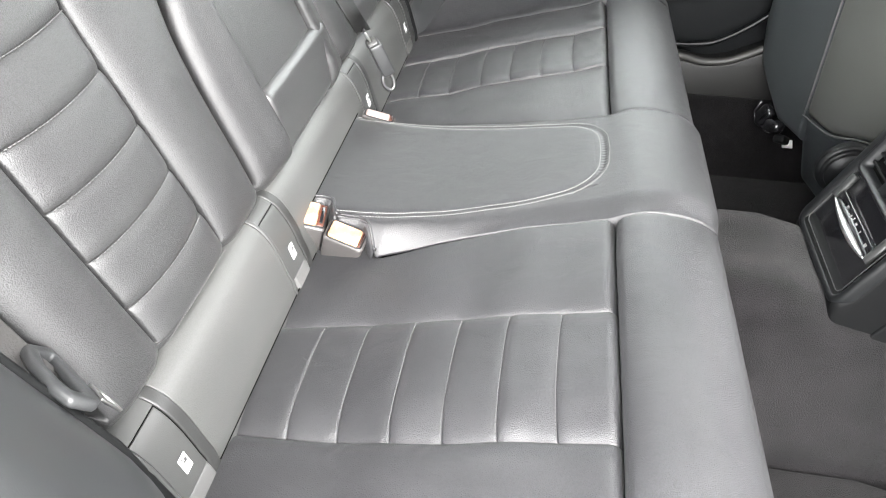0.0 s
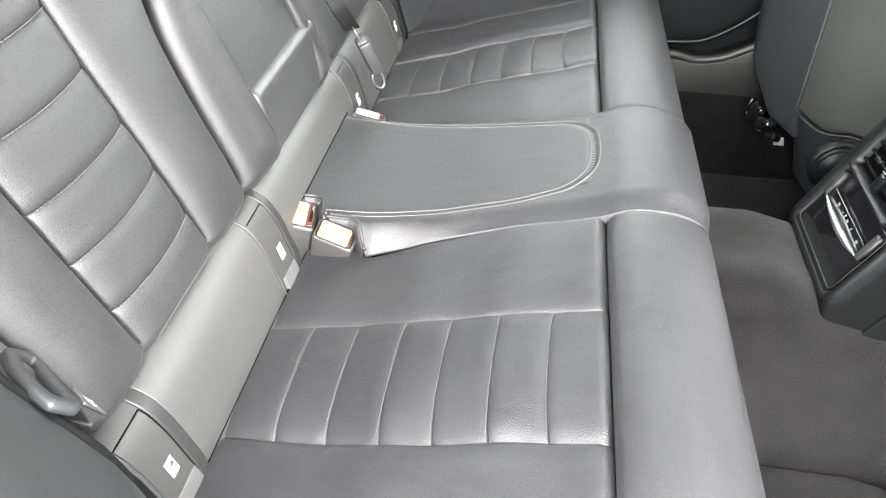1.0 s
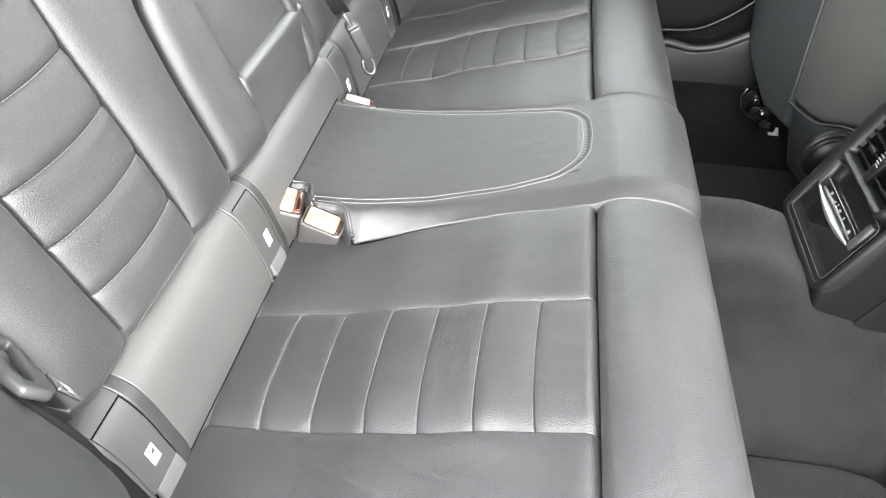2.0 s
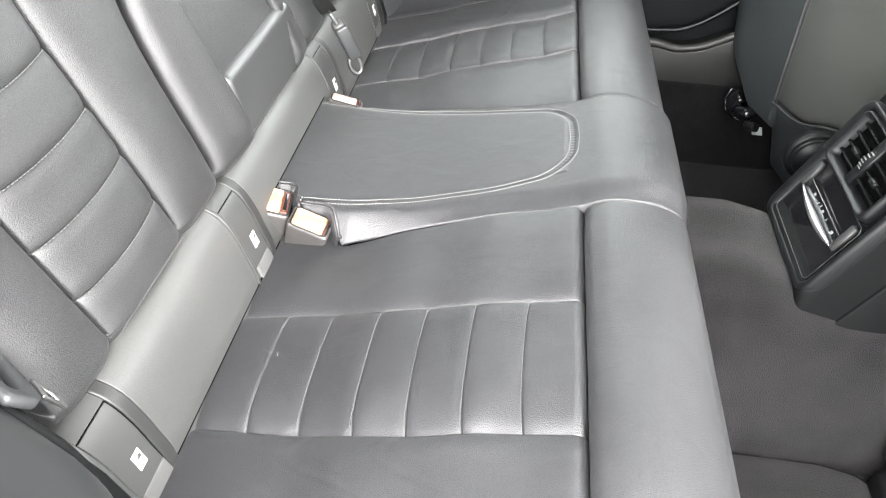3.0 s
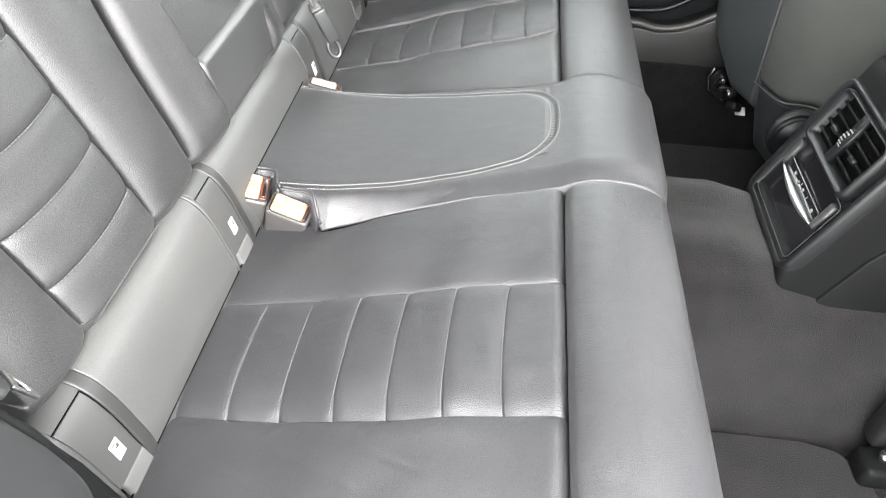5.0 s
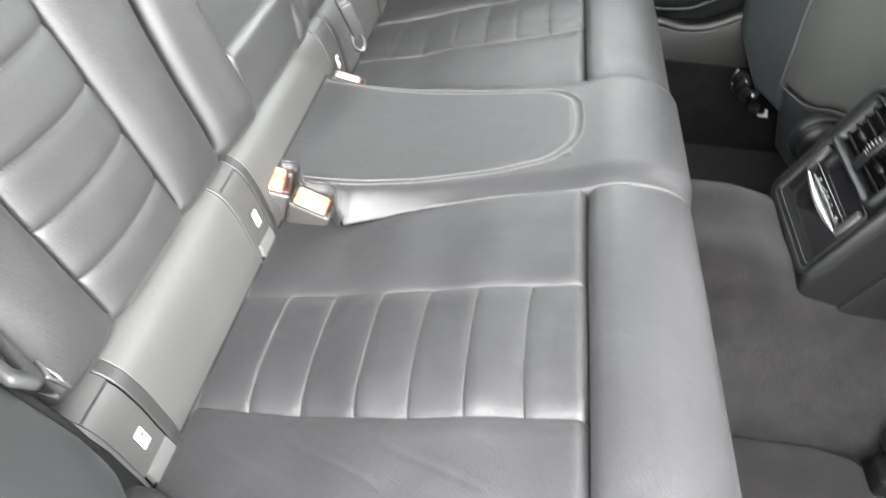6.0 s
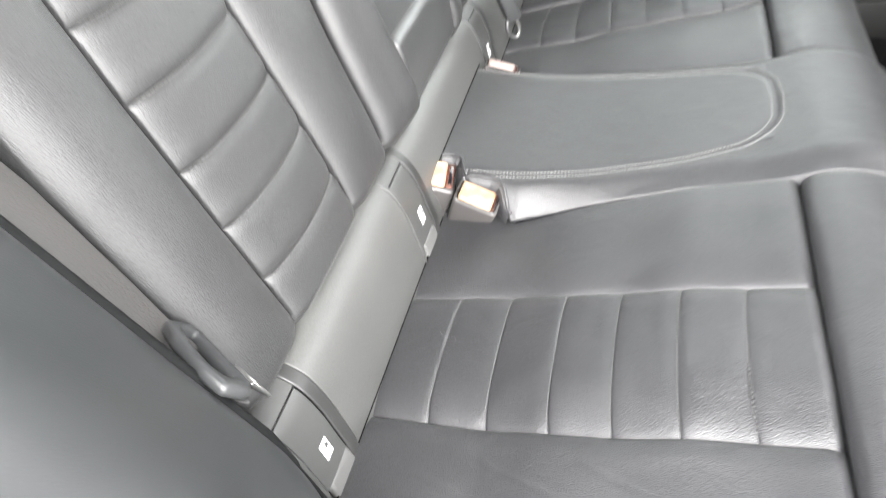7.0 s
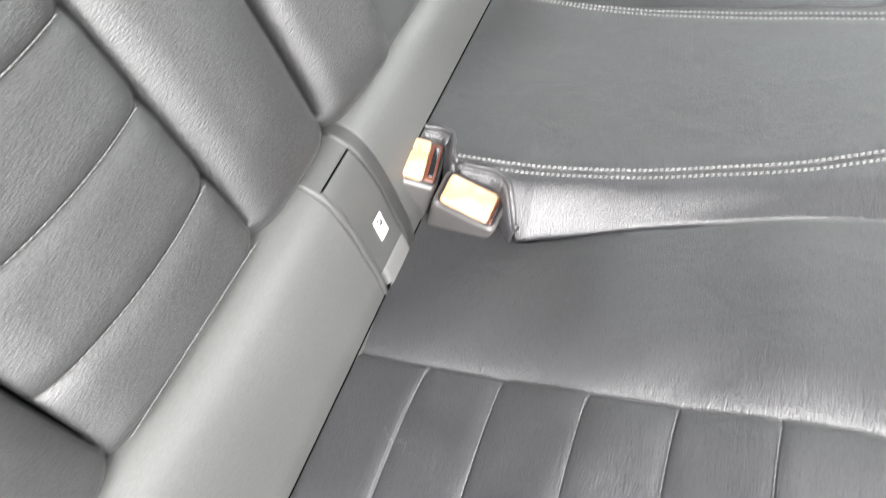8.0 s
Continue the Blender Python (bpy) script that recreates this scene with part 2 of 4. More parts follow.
def prism(outline, lo, hi, axis="y", bevel=0.004, segments=3):
    """A solid with the given outline (x, z), (x, y) or (y, z), pulled out along an axis, its edges rounded."""
    bm = bmesh.new()

    def place(a, b, c):
        return {"y": (a, c, b), "z": (a, b, c), "x": (c, a, b)}[axis]

    bottom = [bm.verts.new(place(a, b, lo)) for a, b in outline]
    top = [bm.verts.new(place(a, b, hi)) for a, b in outline]
    bm.faces.new(bottom)
    bm.faces.new(top[::-1])
    for k in range(len(outline)):
        j = (k + 1) % len(outline)
        bm.faces.new((bottom[j], bottom[k], top[k], top[j]))
    bmesh.ops.recalc_face_normals(bm, faces=bm.faces)
    if bevel:
        bmesh.ops.bevel(bm, geom=list(bm.edges), offset=bevel, segments=segments, profile=0.5, affect="EDGES", clamp_overlap=True)
    return bm


def tube(points, radius, sides=10, closed=False):
    """A round bar along points, as a mesh grid bmesh."""
    pts = [Vector(p) for p in points]
    bm = bmesh.new()
    rings = []
    last = None
    for k, p in enumerate(pts):
        a, b = pts[max(k - 1, 0)], pts[min(k + 1, len(pts) - 1)]
        if closed:
            a, b = pts[k - 1], pts[(k + 1) % len(pts)]
        d = (b - a).normalized()
        side = d.cross(Vector((0.3, 0.2, 1))).normalized() if last is None else (last - d * last.dot(d)).normalized()
        last = side
        other = d.cross(side)
        r = radius[k] if isinstance(radius, (list, tuple)) else radius
        rings.append([bm.verts.new(p + (side * math.cos(t) + other * math.sin(t)) * r) for t in [2 * math.pi * s / sides for s in range(sides)]])
    pairs = list(zip(rings, rings[1:])) + ([(rings[-1], rings[0])] if closed else [])
    for r0, r1 in pairs:
        for s in range(sides):
            bm.faces.new((r0[s], r0[(s + 1) % sides], r1[(s + 1) % sides], r1[s]))
    if not closed:
        bm.faces.new(rings[0][::-1])
        bm.faces.new(rings[-1])
    return bm


def framed(outer, inner, normal, thick, edge=0.16):
    """A flat frame: the outline outer with the hole inner (as many corners), its edges rounded."""
    n = Vector(normal).normalized() * thick / 2
    bm = bmesh.new()
    rows = [[bm.verts.new(Vector(p) + d) for p in ring] for ring, d in ((outer, n), (inner, n), (inner, -n), (outer, -n))]
    count = len(outer)
    for a, b in ((0, 1), (1, 2), (2, 3), (3, 0)):
        for k in range(count):
            j = (k + 1) % count
            bm.faces.new((rows[a][k], rows[a][j], rows[b][j], rows[b][k]))
    bmesh.ops.recalc_face_normals(bm, faces=bm.faces)
    bmesh.ops.bevel(bm, geom=list(bm.edges), offset=thick * edge, segments=2, profile=0.5, affect="EDGES", clamp_overlap=True)
    return bm


def stitches(name, points, normals, pitch, length, radius, side=0.0):
    """A row of short threads along a line, joined in one mesh."""
    pts, nor = np.array(points, float), np.array(normals, float)
    seg = np.linalg.norm(np.diff(pts, axis=0), axis=1)
    at = np.r_[0, np.cumsum(seg)]
    count = int(at[-1] / pitch)
    verts, faces = [], []
    for k in range(count):
        c = [(k + 0.5) * pitch - length / 2, (k + 0.5) * pitch, (k + 0.5) * pitch + length / 2]
        p = np.array([[np.interp(s, at, pts[:, j]) for j in range(3)] for s in c])
        n = np.array([np.interp(c[1], at, nor[:, j]) for j in range(3)])
        n /= np.linalg.norm(n)
        d = p[2] - p[0]
        d /= np.linalg.norm(d) + 1e-9
        w = np.cross(n, d)
        p = p + w * side
        base = len(verts)
        for q, lift, r in ((p[0], -0.6, 0.5), (p[1], 0.5, 1.0), (p[2], -0.6, 0.5)):
            for t in range(6):
                a = 2 * math.pi * t / 6
                verts.append(tuple(q + n * radius * (lift + r * math.sin(a)) + w * radius * r * math.cos(a)))
        for ring in range(2):
            for t in range(6):
                a, b = base + ring * 6 + t, base + ring * 6 + (t + 1) % 6
                faces.append((a, b, b + 6, a + 6))
    me = bpy.data.meshes.new(name)
    me.from_pydata(verts, [], faces)
    me.update()
    return me


# ---- rear seat cushion ----
seat_z = curve_of([(-0.06, 0.248), (0.018, 0.266), (0.064, 0.277), (0.116, 0.289), (0.168, 0.306), (0.217, 0.319), (0.266, 0.333), (0.317, 0.345), (0.366, 0.361)])
hump_z = curve_of([(-0.06, 0.316), (0.0, 0.315), (0.05, 0.313), (0.12, 0.313), (0.18, 0.317), (0.23, 0.325), (0.29, 0.339), (0.335, 0.352), (0.366, 0.3635), (0.393, 0.3750), (0.420, 0.3785), (0.444, 0.3755), (0.466, 0.3660), (0.479, 0.3565), (0.486, 0.3480), (0.492, 0.3380)])
insert_out = curve_of([(-0.06, 0.064), (0.02, 0.058), (0.12, 0.051), (0.22, 0.048), (0.30, 0.050), (0.366, 0.046)])
insert_in = curve_of([(-0.06, 0.203), (0.017, 0.199), (0.112, 0.198), (0.206, 0.196), (0.29, 0.198), (0.366, 0.194)])
hump_edge = curve_of([(-0.06, 0.370), (0.0, 0.370), (0.020, 0.370), (0.026, 0.366), (0.031, 0.350), (0.037, 0.3435), (0.05, 0.3415), (0.070, 0.3400), (0.079, 0.3345), (0.0855, 0.322), (0.0905, 0.3105), (0.097, 0.3095), (0.11, 0.3135), (0.16, 0.3245), (0.251, 0.340), (0.30, 0.343), (0.366, 0.340)])
hump_far = curve_of([(-0.06, 0.334), (0.05, 0.333), (0.20, 0.336), (0.30, 0.348), (0.366, 0.357)])  # its far edge, as if mirrored
CREASE, OUTER, FAR_OUTER, WING = 0.366, -0.042, -0.060, -0.175
# the roll of the front edge, as x and z over the way from the crease
bolster_x = curve_of([(0.0, 0.366), (0.2, 0.393), (0.4, 0.420), (0.6, 0.444), (0.8, 0.466), (0.92, 0.479), (1.0, 0.486)])
bolster_z = curve_of([(0.0, 0.361), (0.2, 0.3735), (0.4, 0.3765), (0.6, 0.3730), (0.8, 0.3630), (0.92, 0.3535), (1.0, 0.3450)])


def skirt_x(low):
    """The front skirt bulges below its seam and runs back towards the floor."""
    return 0.4865 + 0.010 * np.sin(0.5 * math.pi * np.clip(low / 0.22, 0, 1)) - 0.050 * low**1.5


def sheet(x0, x1, y0, y1, z):
    def fn(u, v):
        x = x0 + (x1 - x0) * u
        a, b = y0(x), y1(x)
        y = a + (b - a) * v
        return np.stack([x, y, z(x, y)], -1)

    return fn


def level(value):
    return lambda x: value + 0 * x


def sunk(x):
    """How far the seat sinks towards the seam beside the middle hump."""
    return 0.0065 * step((x - 0.07) / 0.08) * (1 - step((x - 0.43) / 0.055))


def plain_z(x, y):
    return seat_z(x)


def wing_z(x, y, rim):
    lift = step((rim - y) / 0.135)
    return seat_z(x) + lift * (0.078 * (1 - step((x - 0.10) / 0.30)) + 0.004)


def build_cushion():
    cushion = thing("rear_seat_cushion", "black leather rear bench cushion with channelled inserts", "car seat")
    lines = [-0.045, 0.064, 0.116, 0.168, 0.217, 0.266, 0.317, 0.366]
    for flip, edge_y, rim in ((lambda f: f, hump_edge, OUTER), (mirrored, hump_far, FAR_OUTER)):
        seat = part("outer_seat", padded("outer_seat", flip(sheet(-0.05, CREASE, insert_in, edge_y, plain_z)), 120, 50, ((0, 0), (0.012, 0.010), (-0.045, 0.0062), (0.004, 0.0010)), uneven=0.0028, seed=3, relief=lambda u, v, p: -sunk(p[..., 0]) * np.clip(1 - (1 - v) / 0.40, 0, 1) ** 2), leather, cushion)
        part("side_panel", padded("side_panel", flip(sheet(-0.05, CREASE, level(rim), insert_out, plain_z)), 120, 40, ((0, 0), (0.012, 0.010), (0.010, 0.006), (-0.020, 0.006)), uneven=0.0030, seed=5, relief=lambda u, v, p: -0.0007 * np.exp(-((np.abs(np.sin(38 * p[..., 0] + 22 * p[..., 1] + 1.3 * np.sin(60 * p[..., 1]))) / 0.16) ** 2)) * step((u - 0.15) / 0.2) * step((0.9 - u) / 0.2)), leather, seat)

        def wing(u, v):
            run, low = np.clip((u - 0.66) / 0.20, 0, 1), np.clip((u - 0.86) / 0.14, 0, 1)
            x = np.where(u < 0.66, -0.05 + (CREASE + 0.05) * u / 0.66, np.where(u < 0.86, bolster_x(run), skirt_x(low)))
            y = WING + (rim - WING) * v
            z = np.where(u < 0.66, wing_z(x, y, rim), np.where(u < 0.86, bolster_z(run) + 0.004 * step((rim - y) / 0.135), 0.345 - 0.2 * low))
            end = step((rim - 0.03 - y) / 0.11)
            back = np.clip((x - 0.30) / 0.15, 0, 1)
            return np.stack([x - 0.05 * end * back, y, z - 0.022 * end * back], -1)

        part("wing_panel", padded("wing_panel", flip(wing), 150, 50, ((0, 0), (0.012, 0.008), (0.03, 0.02), (0.010, 0.007)), uneven=0.0014, seed=6), leather, seat)
        for k in range(7):
            a, b = lines[k], lines[k + 1]

            def channel(u, v, a=a, b=b):
                bow = -0.003 * (1 - np.abs(2 * v - 1) ** 2.5)
                x = a + (b - a) * u + np.where(True, bow, 0) * (1 if k < 6 else 1 - u) * (1 if k else u)
                lo, hi = insert_out(x), insert_in(x)
                y = lo + (hi - lo) * v
                return np.stack([x, y, seat_z(x) - 0.0005], -1)

            edge = (-0.013, 0.0014)
            part("channel", padded("channel", flip(channel), 34, 76, (edge if k else (0, 0), edge if k < 6 else (0.010, 0.009), (-0.060, 0.0072), (-0.020, 0.004)), uneven=0.0026, seed=20 + k, relief=lambda u, v, p, k=k: 0.00022 * wander(np.stack([p[..., 0] + 0.5 * p[..., 1], 0.4 * p[..., 1] - 0.2 * p[..., 0], 0 * p[..., 0]], -1), 0.016, 60 + k)), leather, seat)
            if k:
                v = np.linspace(0.03, 0.97, 80)
                p = channel(np.zeros_like(v), v)
                p[:, 2] -= 0.0006
                if flip is mirrored:
                    p[:, 1] = 2 * YM - p[:, 1]
                part("seam_stitching", stitches("seam_stitching", p, np.tile((0, 0, 1.0), (80, 1)), 0.0042, 0.0027, 0.00070), dark_thread, seat)

        def roll(u, v):
            x, z = bolster_x(u), bolster_z(u)
            y = rim + (edge_y(np.full_like(u, CREASE)) - rim) * v
            return np.stack([x, y, z], -1)

        part("front_bolster", padded("front_bolster", flip(roll), 70, 150, ((0.014, 0.011), (0.004, 0.0022), (0.008, 0.005), (0.008, 0.004)), uneven=0.0010, seed=8, relief=lambda u, v, p: -sunk(p[..., 0]) * np.clip(1 - (1 - v) / 0.22, 0, 1) ** 2), leather, seat)

        def skirt_face(u, v):
            y = rim + (edge_y(np.full_like(u, CREASE)) - rim) * v
            return np.stack([skirt_x(u), y, 0.3450 - 0.27 * u], -1)

        part("front_skirt", padded("front_skirt", flip(skirt_face), 40, 60, ((0.005, 0.0030), (0.01, 0.005), (0.008, 0.005), (0.008, 0.004)), seed=9, up=(1, 0, 0)), leather, seat)

    # the raised middle, one cover from the back to the front skirt; its wall is flatter beside the buckles
    def slope(k, x):
        k = np.clip(k, 0, 1)
        flat = step((x + 0.02) / 0.03) * (1 - step((x - 0.16) / 0.10))
        return (1 - flat) * step(k) + flat * (1 - (1 - k) ** 1.7)

    def middle(u, v):
        run = np.clip((u - 0.62) / 0.20, 0, 1)
        low = np.clip((u - 0.82) / 0.18, 0, 1)
        x = np.where(u < 0.62, -0.05 + (CREASE + 0.05) * u / 0.62, np.where(u < 0.82, bolster_x(run), skirt_x(low)))
        seat = np.where(u < 0.62, seat_z(x), np.where(u < 0.82, bolster_z(run), 0.345 - 0.27 * low))
        edge, far = hump_edge(np.minimum(x, CREASE)), hump_far(np.minimum(x, CREASE))
        y = edge + (2 * YM - far - edge) * v
        wall = np.where(x < 0.10, 0.3095 + 0.02 * np.clip((0.02 - x) / 0.07, 0, 1), edge)
        off = np.minimum(y - wall, 2 * YM - far + 0.012 - y)
        top = np.where(u < 0.82, hump_z(x), seat)
        rise = slope(off / np.interp(x, (0.0, 0.05, 0.10, 0.2, CREASE), (0.030, 0.036, 0.036, 0.030, 0.034)), x)
        push = 0.004 * rise * (1 - low) * step((x - CREASE) / 0.05)
        seat = seat - sunk(x)
        return np.stack([x + push, y, seat + (top - seat) * rise], -1)

    # the pad's two long edges, as distances from the middle plane
    pad_near = curve_of([(0.0, 0.1150), (0.034, 0.1130), (0.074, 0.1100), (0.144, 0.1005), (0.2126, 0.0880), (0.2805, 0.0770), (0.32, 0.0680)])
    pad_far = curve_of([(-0.02, 0.1120), (0.05, 0.1095), (0.1045, 0.1070), (0.1885, 0.1060), (0.27, 0.0975), (0.32, 0.0880)])

    def pad_line(shift):
        def half_line(half, start):
            pts = [(x, float(half(x)) + shift) for x in np.linspace(start, 0.3135, 90)]
            wide, r = pts[-1][1], 0.042 + shift
            for a in np.linspace(0, math.pi / 2, 24)[1:]:
                pts.append((0.3150 + shift * 0.4 + (r + 0.002) * math.sin(a), wide - r * (1 - math.cos(a)) - 0.012 * math.sin(a)))
            return pts

        left = [(x, YM - w) for x, w in half_line(pad_near, 0.034)]
        right = [(x, YM + w) for x, w in half_line(pad_far, -0.004)[::-1]]
        end = max(left[-1][0], right[0][0])
        full = np.array(left + [(end + 0.0015, (left[-1][1] + right[0][1]) / 2)] + right)
        d = np.r_[0, np.cumsum(np.linalg.norm(np.diff(full, axis=0), axis=1))]
        s = np.linspace(0, d[-1], 420)
        return np.stack([np.interp(s, d, full[:, 0]), np.interp(s, d, full[:, 1])], 1)

    outline = pad_line(0.0)

    def groove(u, v, p):
        q = p.reshape(-1, 3)[:, :2]
        best = np.full(len(q), 1.0)
        near = (q[:, 0] < 0.385) & (u.ravel() < 0.65)
        for a in range(0, len(outline), 3):
            d = np.linalg.norm(q[near] - outline[a], axis=1)
            best[near] = np.minimum(best[near], d)
        along = np.minimum(q[:, 0], 0.32)
        inside = (q[:, 1] > YM - pad_near(along) + 0.004) & (q[:, 1] < YM + pad_far(along) - 0.004) & (q[:, 0] < 0.351)
        out = -0.0022 * np.exp(-((best / 0.0024) ** 2)) + 0.0012 * np.where(inside, step(best / 0.012), 0)
        return out.reshape(u.shape)

    cover = padded("middle_hump", middle, 300, 170, ((0, 0), (0.01, 0.005), (0.003, 0.0010), (0.003, 0.0010)), skirt=0.022, uneven=0.0010, seed=11, relief=groove)
    part("middle_hump", cover, leather, cushion, "raised middle seat with a stitched tongue-shaped pad")
    spots = np.empty(len(cover.vertices) * 3)
    cover.vertices.foreach_get("co", spots)
    spots = spots.reshape(-1, 3)
    spots = spots[spots[:, 2] > 0.29]
    for shift in (0.0038, -0.0038):
        line = pad_line(shift)
        z = []
        for q in line:
            d = np.linalg.norm(spots[:, :2] - q, axis=1)
            near = np.argsort(d)[:4]
            w = 1 / (d[near] + 1e-4)
            z.append((spots[near, 2] * w).sum() / w.sum())
        p = np.c_[line, np.array(z) + 0.0002]
        part("pad_stitching", stitches("pad_stitching", p, np.tile((0, 0, 1.0), (len(p), 1)), 0.0038, 0.0030, 0.00056), thread, cushion, "pale double stitching")
    # a stitched lip round the buckle pocket
    lip = []
    for x in np.linspace(-0.004, 0.0925, 60):
        q = np.array((x, float(hump_edge(x)) + 0.0035))
        near = np.argsort(np.linalg.norm(spots[:, :2] - q, axis=1))[:4]
        lip.append((x, q[1], float(spots[near, 2].mean()) + 0.0012))
    part("pocket_lip", tube(lip, 0.0021, 8), leather, cushion, "stitched lip round the buckle pocket")

    # the cover turns down inside the pocket, close round the buckles
    lip = np.array(lip)
    run = np.gradient(lip, axis=0)
    side = np.stack([run[:, 1], -run[:, 0], 0 * run[:, 0]], 1)
    side /= np.linalg.norm(side, axis=1, keepdims=True)
    lining = np.stack([lip + side * d + np.array((0, 0, -h)) for d, h in ((-0.003, 0.004), (0.0015, 0.0020), (0.0045, 0.0050), (0.0075, 0.0105), (0.0095, 0.018), (0.0105, 0.028))], 1)
    part("pocket_lining", grid_mesh("pocket_lining", lining), leather, cushion, "leather turned down inside the buckle pocket")

    # dark foam base under the covers
    part("seat_base", block((0.47, 1.22, 0.16), (0.20, YM, 0.14), 0.02), black_plastic, cushion)
    return cushion


build_cushion()

# ---- the rolled trim at the foot of the backrest, with its child-seat anchor covers ----
ROLL = [(-0.072, 0.342), (-0.060, 0.359), (-0.047, 0.368), (-0.032, 0.371), (-0.0155, 0.3590), (-0.0035, 0.3335), (0.0045, 0.3020), (0.0095, 0.2815), (0.0108, 0.262), (0.012, 0.248), (0.010, 0.232)]
roll_s = np.linspace(0, 1, len(ROLL))
roll_x, roll_z = curve_of(list(zip(roll_s, [p[0] for p in ROLL]))), curve_of(list(zip(roll_s, [p[1] for p in ROLL])))
ANCHORS = (0.002, 0.282, 2 * YM - 0.282, 2 * YM - 0.002)


def roll_point(s, y, out=0.0):
    x, z = roll_x(s), roll_z(s)
    dx, dz = roll_x(s + 0.01) - roll_x(s - 0.01), roll_z(s + 0.01) - roll_z(s - 0.01)
    n = np.sqrt(dx * dx + dz * dz)
    return np.stack([x - dz / n * out, y + 0 * x, z + dx / n * out], -1)


def roll_patch(name, s0, s1, y0, y1, out, n=(40, 16), edges=((0.004, 0.003),) * 4, skirt=0.006):
    def tight(k):
        # rows crowd towards the patch's ends, so that its edges stay crisp
        return k - 0.965 * np.sin(2 * math.pi * k) / (2 * math.pi)

    return padded(name, lambda u, v: roll_point(s0 + (s1 - s0) * tight(u), y0 + (y1 - y0) * tight(v), out), n[0], n[1], edges, skirt, 0, up=(1, 0, 1))


def build_roll():
    trim = thing("seat_gap_trim", "grey grained plastic roll between rear cushion and backrest", "car trim")
    bounds = [-0.034, ANCHORS[0] + 0.0245, ANCHORS[1] - 0.036, ANCHORS[1] + 0.0245, ANCHORS[2] - 0.036, ANCHORS[2] + 0.0245, ANCHORS[3] - 0.036, 2 * YM + 0.034]
    thin = ((0, 0), (0, 0), (0.0012, 0.0008), (0.0012, 0.0008))
    for k in (1, 3, 5):
        part("roll_section", roll_patch("roll_section", 0, 1, bounds[k] + 0.0005, bounds[k + 1] - 0.0005, 0.0, (60, 60), thin), trim_plastic, trim)
    for k, y in enumerate(ANCHORS):
        lo, hi = bounds[2 * k], bounds[2 * k + 1]
        # a thin black bed for the shade in the gaps, two collars and between them the hinged cover
        ring = part("anchor_bed", roll_patch("anchor_bed", 0, 0.686, lo + 0.001, hi - 0.001, -0.0012, (60, 24), ((0, 0),) * 4), gap_black, trim)
        part("tab_well", roll_patch("tab_well", 0.67, 1, lo + 0.001, hi - 0.001, -0.009, (30, 24), ((0, 0),) * 4), gap_black, ring)
        for a, b, plastic in ((lo, y - 0.0306, cover_plastic), (y + 0.0112, hi, collar_plastic)):
            part("collar", roll_patch("collar", 0, 1, a + 0.0003, b - 0.0003, 0.0010, (60, 24), ((0, 0), (0, 0), (0.0020, 0.0014), (0.0014, 0.0010)), 0.0024), plastic, ring)
        part("hinge_strip", roll_patch("hinge_strip", 0.0, 0.3695, y - 0.0304, y + 0.0110, 0.0003, (30, 16), ((0, 0), (0.0004, 0.0003), (0, 0), (0, 0)), 0.0011), cover_plastic, ring)
        part("anchor_cover", roll_patch("anchor_cover", 0.376, 0.688, y - 0.0301, y + 0.0099, 0.0, (60, 40), ((0.0006, 0.0004), (0.002, 0.0015), (0.0004, 0.0003), (0.0006, 0.0004)), 0.0011), cover_plastic, ring, "flip-up child seat anchor cover")

        def scoop(u, v, y=y):
            return roll_point(0.692 + 0.140 * u, y - 0.0250 + 0.0385 * v, 0.0022 - 0.0040 * (1 - u) ** 1.5)

        part("finger_tab", padded("finger_tab", scoop, 18, 18, ((0.001, 0.0006), (0.003, 0.0025), (0.003, 0.0015), (0.003, 0.0015)), 0.004, 0, up=(0, 0, 1)), scoop_plastic, ring, "scooped finger tab, pale for the light on its facet")
        # a white child-seat symbol: a rounded plate with a dark seated figure on it
        at = y - 0.0070
        part("icon_plate", roll_patch("icon_plate", 0.546, 0.606, at - 0.0056, at + 0.0056, 0.0004, (12, 12), ((0.0016, 0.0003),) * 4, 0.0005), white_print, ring, "white printed child seat symbol")
        for name, s0, s1, y0, y1 in (("icon_head", 0.558, 0.571, 0.0004, 0.0034), ("icon_body", 0.564, 0.570, -0.0014, 0.0006), ("icon_line", 0.5525, 0.5560, -0.0036, 0.0010), ("icon_line", 0.5950, 0.5985, -0.0030, 0.0016)):
            part(name, roll_patch(name, s0, s1, at + y0, at + y1, 0.0010, (5, 5), ((0, 0),) * 4, 0.0004), cover_plastic, ring)
    # dark tubes stand in for the shade where roll and cushion meet
    for y0, y1, x, z in ((-0.034, 0.322, 0.0105, 0.2655), (2 * YM - 0.322, 2 * YM + 0.034, 0.0105, 0.2655), (0.345, 2 * YM - 0.345, 0.0008, 0.3180)):
        part("gap_shade", tube([(x, y0 + (y1 - y0) * k / 20, z) for k in range(21)], 0.0009, 8), gap_black, trim)
    for y0, y1 in ((-0.052, -0.0322), (2 * YM + 0.0322, 2 * YM + 0.052)):
        part("end_cap", prism([(-0.03 + (x + 0.03) * 1.10, 0.30 + (z - 0.30) * 1.08) for x, z in ROLL] + [(-0.02, 0.20), (-0.078, 0.20), (-0.082, 0.32)], y0, y1, "y", 0.005, 3), beam_black, trim, "black rubber end cap")
    return trim


build_roll()

# ---- backrest ----
BX, BZ = -0.028, 0.376  # foot of the backrest's face
back_up = np.array([-0.345, 0.0, 0.939])
back_out = np.array([0.939, 0.0, 0.345])


